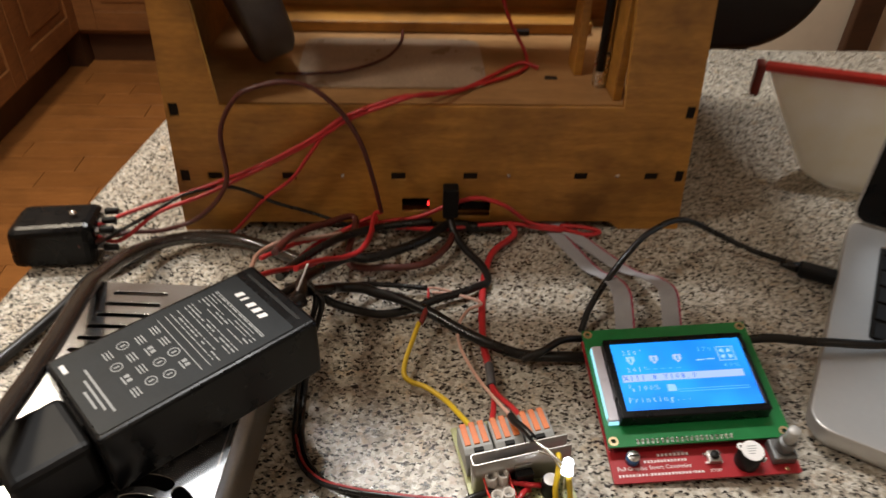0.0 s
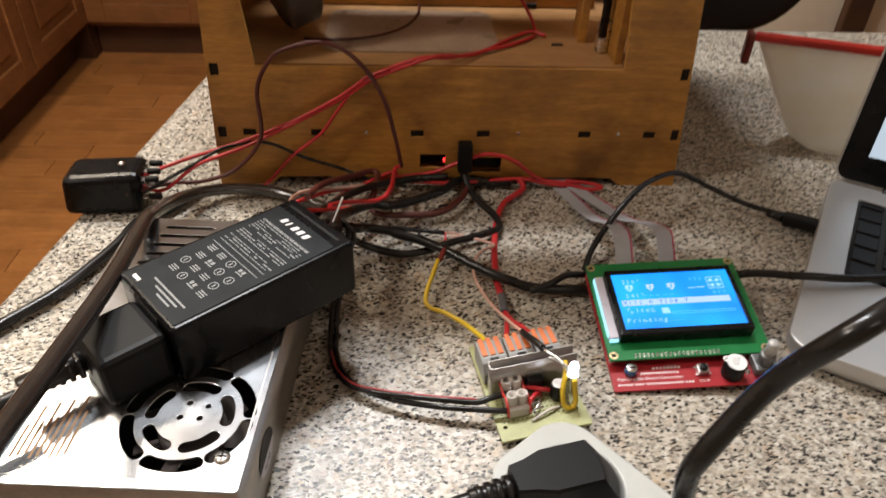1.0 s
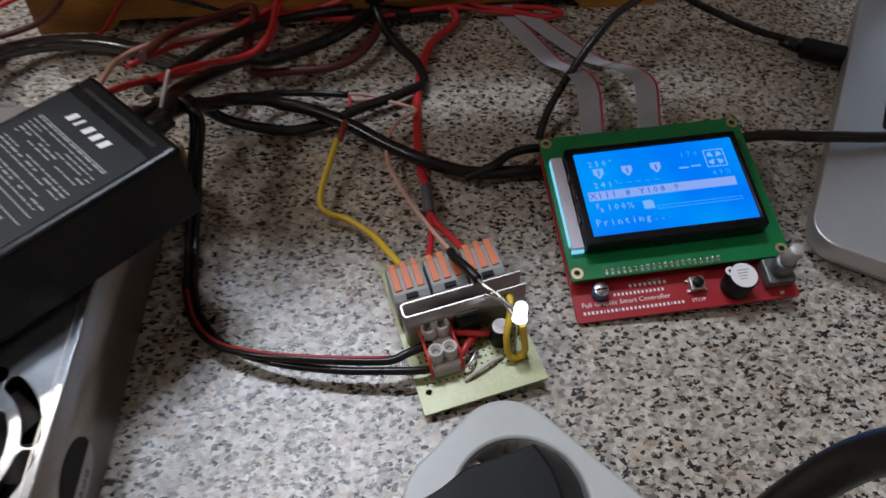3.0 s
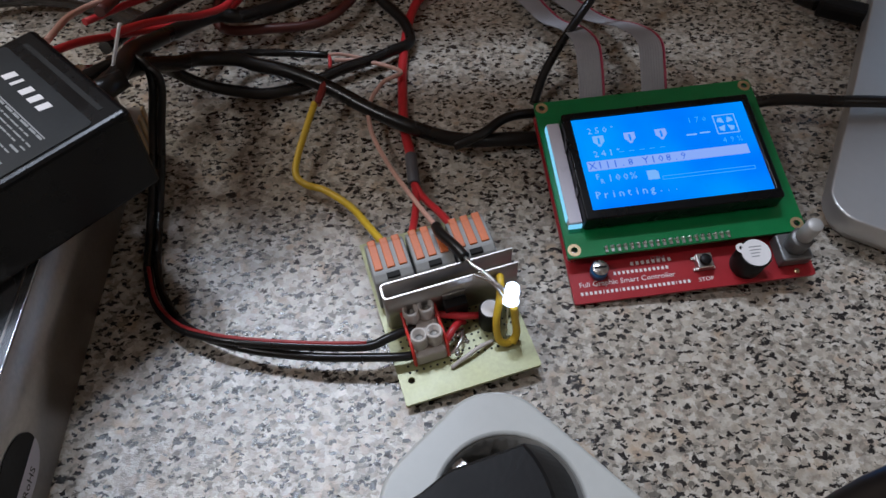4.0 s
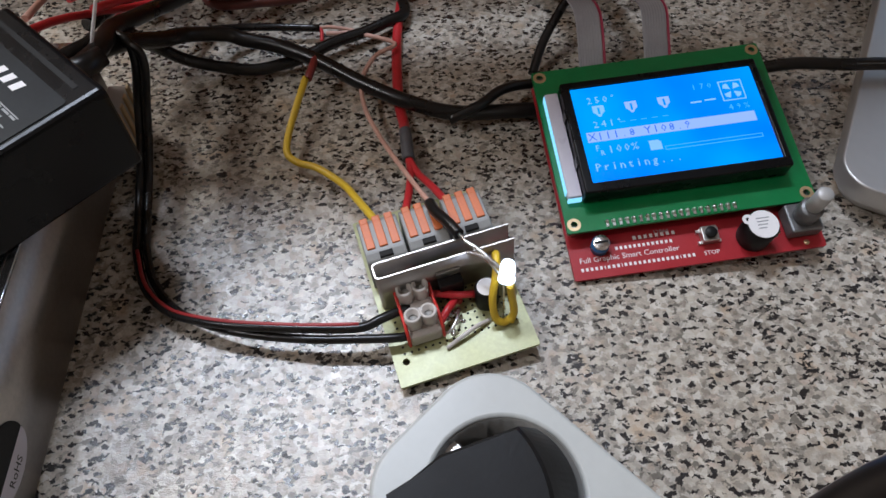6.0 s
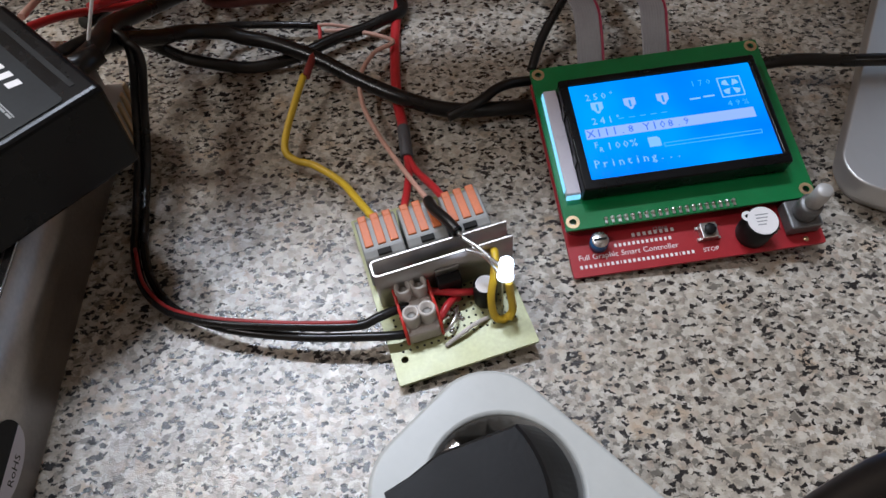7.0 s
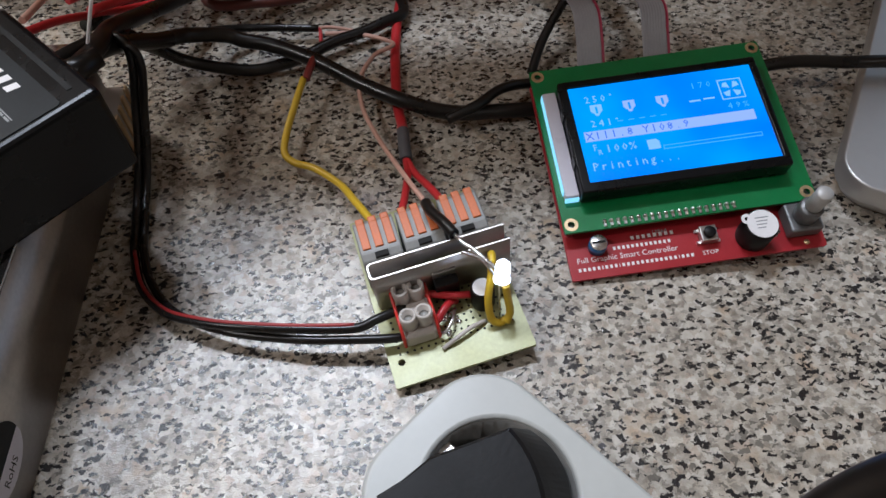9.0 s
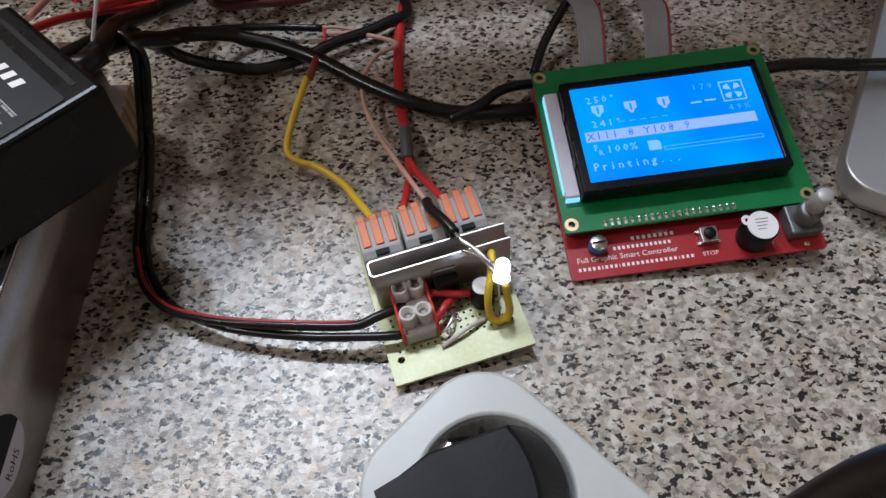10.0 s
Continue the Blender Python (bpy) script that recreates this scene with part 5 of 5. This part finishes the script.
cable("red_wire", 0.0016, RED_WIRE, [(-0.102, 0.368, 0.02), (-0.09, 0.406, 0.012), (-0.066, 0.432, 0.01), (-0.039, 0.437, 0.012), (-0.017, 0.437, 0.016), (0.009, 0.437, 0.028), (0.026, 0.437, 0.032), (0.044, 0.432, 0.029), (0.066, 0.437, 0.01), (0.087, 0.437, 0.006), (0.105, 0.431, 0.004), (0.117, 0.434, 0.004), (0.107, 0.437, 0.006), (0.089, 0.437, 0.008), (0.09, 0.437, 0.008)], "red wire lying before the printer")
cable("red_wire", 0.0016, RED_WIRE, [(-0.117, 0.371, 0.03), (-0.097, 0.401, 0.02), (-0.07, 0.422, 0.012), (-0.039, 0.432, 0.01), (-0.004, 0.433, 0.008), (0.024, 0.437, 0.008), (0.053, 0.437, 0.01), (0.071, 0.437, 0.006), (0.092, 0.436, 0.004)], "red wire lying before the printer")
cable("red_wire", 0.0016, RED_WIRE, [(-0.109, 0.313, 0.06), (-0.103, 0.332, 0.05), (-0.088, 0.363, 0.03), (-0.064, 0.385, 0.02), (-0.054, 0.401, 0.016), (-0.049, 0.421, 0.016), (-0.049, 0.437, 0.016), (-0.074, 0.425, 0.01), (-0.053, 0.437, 0.01)], "dark red wire in the tangle")
cable("white_wire", 0.0013, PINK_WIRE, [(-0.111, 0.32, 0.06), (-0.114, 0.356, 0.045), (-0.107, 0.388, 0.03), (-0.089, 0.406, 0.02), (-0.071, 0.42, 0.014)], "thin pinkish white wire in the tangle")
cable("brown_wire", 0.0024, BROWN_WIRE, [(-0.106, 0.364, 0.04), (-0.1, 0.395, 0.03), (-0.082, 0.423, 0.02), (-0.062, 0.435, 0.016), (-0.064, 0.389, 0.012), (-0.039, 0.386, 0.01), (-0.014, 0.391, 0.009), (0.002, 0.409, 0.009), (0.009, 0.429, 0.008)], "dark brown lead in the tangle")
cable("black_wire", 0.0028, RUBBER, [(-0.1, 0.34, 0.04), (-0.089, 0.372, 0.03), (-0.069, 0.407, 0.02), (-0.04, 0.428, 0.014), (-0.008, 0.437, 0.012), (-0.021, 0.437, 0.008), (0.011, 0.437, 0.006), (0.044, 0.437, 0.006)], "black lead in the tangle behind the adapter")
cable("yellow_wire", 0.0015, YELLOW_WIRE, [(-0.018, 0.329, 0.013), (-0.022, 0.316, 0.011), (-0.026, 0.303, 0.008), (-0.027, 0.293, 0.007), (-0.023, 0.288, 0.006), (-0.015, 0.284, 0.006), (-0.005, 0.273, 0.008), (0.001, 0.26, 0.013), (0.007, 0.247, 0.017), (0.009, 0.245, 0.013)], "thin yellow wire curving across the worktop")
cable("red_wire", 0.0017, DARK_RED, [(-0.013, 0.341, 0.014), (-0.015, 0.334, 0.014), (-0.017, 0.328, 0.013)], "short dark red wire end")
cable("pink_wire", 0.0010, PINK_WIRE, [(-0.009, 0.365, 0.006), (0.006, 0.363, 0.006), (0.022, 0.352, 0.008), (0.013, 0.344, 0.009), (0.006, 0.329, 0.01), (0.006, 0.313, 0.009), (0.011, 0.296, 0.009), (0.017, 0.28, 0.011), (0.023, 0.261, 0.018), (0.027, 0.248, 0.024)], "thin pinkish white wire ending in a splice")
cable("heat_shrink", 0.002, RUBBER, [(0.027, 0.248, 0.024), (0.028, 0.243, 0.026), (0.032, 0.235, 0.029), (0.035, 0.229, 0.03)], "black heat-shrink sleeve over a wire splice")
cable("resistor_lead", 0.0007, TIN, [(0.035, 0.229, 0.03), (0.037, 0.225, 0.031), (0.041, 0.221, 0.031), (0.046, 0.215, 0.03), (0.051, 0.211, 0.028)], "twisted bare metal wire lead")
cable("red_ribbon", 0.0023, RED_WIRE, [(0.05, 0.437, 0.01), (0.053, 0.431, 0.004), (0.036, 0.411, 0.004), (0.028, 0.388, 0.003), (0.023, 0.356, 0.003), (0.021, 0.322, 0.0028), (0.022, 0.307, 0.003), (0.022, 0.299, 0.006)], "flat red twin wire on the worktop")
cable("grey_sleeve", 0.0026, GREY_SLEEVE, [(0.022, 0.3, 0.006), (0.022, 0.293, 0.007), (0.022, 0.283, 0.007)], "grey heat-shrink sleeve over red wires")
cable("red_wire", 0.0015, RED_WIRE, [(0.022, 0.284, 0.007), (0.022, 0.274, 0.009), (0.02, 0.259, 0.015), (0.018, 0.249, 0.017), (0.019, 0.248, 0.013)], "short red wire into a lever connector")
cable("red_wire", 0.0015, RED_WIRE, [(0.022, 0.284, 0.007), (0.025, 0.274, 0.009), (0.03, 0.262, 0.014), (0.034, 0.252, 0.017), (0.036, 0.25, 0.014)], "short red wire into a lever connector")
LEAD = [(-0.092, 0.320, 0.05), (-0.078, 0.312, 0.056), (-0.0745, 0.307, 0.05), (-0.080, 0.305, 0.03), (-0.083, 0.297, 0.016), (-0.085, 0.290, 0.008), (-0.0845, 0.265, 0.004), (-0.0835, 0.252, 0.004), (-0.0785, 0.236, 0.005), (-0.069, 0.2245, 0.006), (-0.056, 0.2175, 0.009), (-0.042, 0.213, 0.011), (-0.021, 0.209, 0.012), (-0.002, 0.207, 0.012), (0.006, 0.209, 0.013), (0.013, 0.212, 0.012), (0.018, 0.215, 0.009)]
cable("twin_lead", 0.0017, RUBBER, LEAD, "black lead with a red strand from the adapter")
cable("red_strand", 0.0007, RED_STRAND, [(x + 0.0004, y + 0.0006, z + 0.0014) for x, y, z in LEAD[7:14]], "deep red strand along a black lead")
cable("twin_lead", 0.0016, RUBBER, [(-0.089, 0.317, 0.05), (-0.075, 0.309, 0.054), (-0.0712, 0.305, 0.049), (-0.0768, 0.303, 0.029), (-0.0798, 0.295, 0.015), (-0.0818, 0.288, 0.007), (-0.0813, 0.265, 0.0035), (-0.0800, 0.252, 0.0035), (-0.0755, 0.238, 0.0035), (-0.065, 0.224, 0.005), (-0.046, 0.2135, 0.007), (-0.021, 0.2065, 0.009), (-0.002, 0.204, 0.0095), (0.011, 0.203, 0.0095), (0.017, 0.2045, 0.008)], "black lead from the adapter to a terminal block")
cable("brown_wire", 0.0011, BROWN_WIRE, [(-0.118, 0.497, 0.0990), (-0.098, 0.492, 0.1008), (-0.068, 0.498, 0.1008), (-0.042, 0.520, 0.1008), (-0.030, 0.550, 0.1008), (-0.028, 0.58, 0.1000)], "thin brown wire lying inside the printer")

# ---- floor planks ----
plank = mesh_of(box(0, 0.598, 0, 0.0955, -0.012, 0, 0.0008, None, 1), "plank", OAK_FLOOR)
for r in range(40):
    y = 0.0 + 0.0965 * r
    for c in range(4):
        x = -2.0 + 0.6 * c + (0.31 if r % 2 else 0) + 0.11 * (r % 3)
        if y < 3.4 and x < 0.3:
            part("plank", plank, OAK_FLOOR, floor, "", pose(x, y, FLOOR))

# the rest of the floor, out to the walls, as one joined sheet of planks
verts, faces = [], []
for r in range(-23, 38):
    y0, y1 = max(-2.195, 0.0965 * r), min(3.595, 0.0965 * r + 0.0955)
    for c in range(-2, 9):
        x = -2.0 + 0.6 * c + (0.31 if r % 2 else 0) + 0.11 * (r % 3)
        x0, x1 = max(-2.195, x), min(2.395, x + 0.598)
        if x1 - x0 < 0.01 or y1 - y0 < 0.01 or (0 <= r < 36 and 0 <= c < 4 and x < 0.3):
            continue
        k = len(verts)
        verts += [(a, b, FLOOR + h) for h in (-0.012, 0.0) for a, b in ((x0, y0), (x1, y0), (x1, y1), (x0, y1))]
        faces += [(k + 4, k + 5, k + 6, k + 7), *((k + i, k + (i + 1) % 4, k + 4 + (i + 1) % 4, k + 4 + i) for i in range(4))]
joined_planks = bpy.data.meshes.new("planks")
joined_planks.from_pydata(verts, [], faces)
joined_planks.materials.append(OAK_FLOOR)
tagged(part("planks", joined_planks, OAK_FLOOR, floor), kind="stuff")
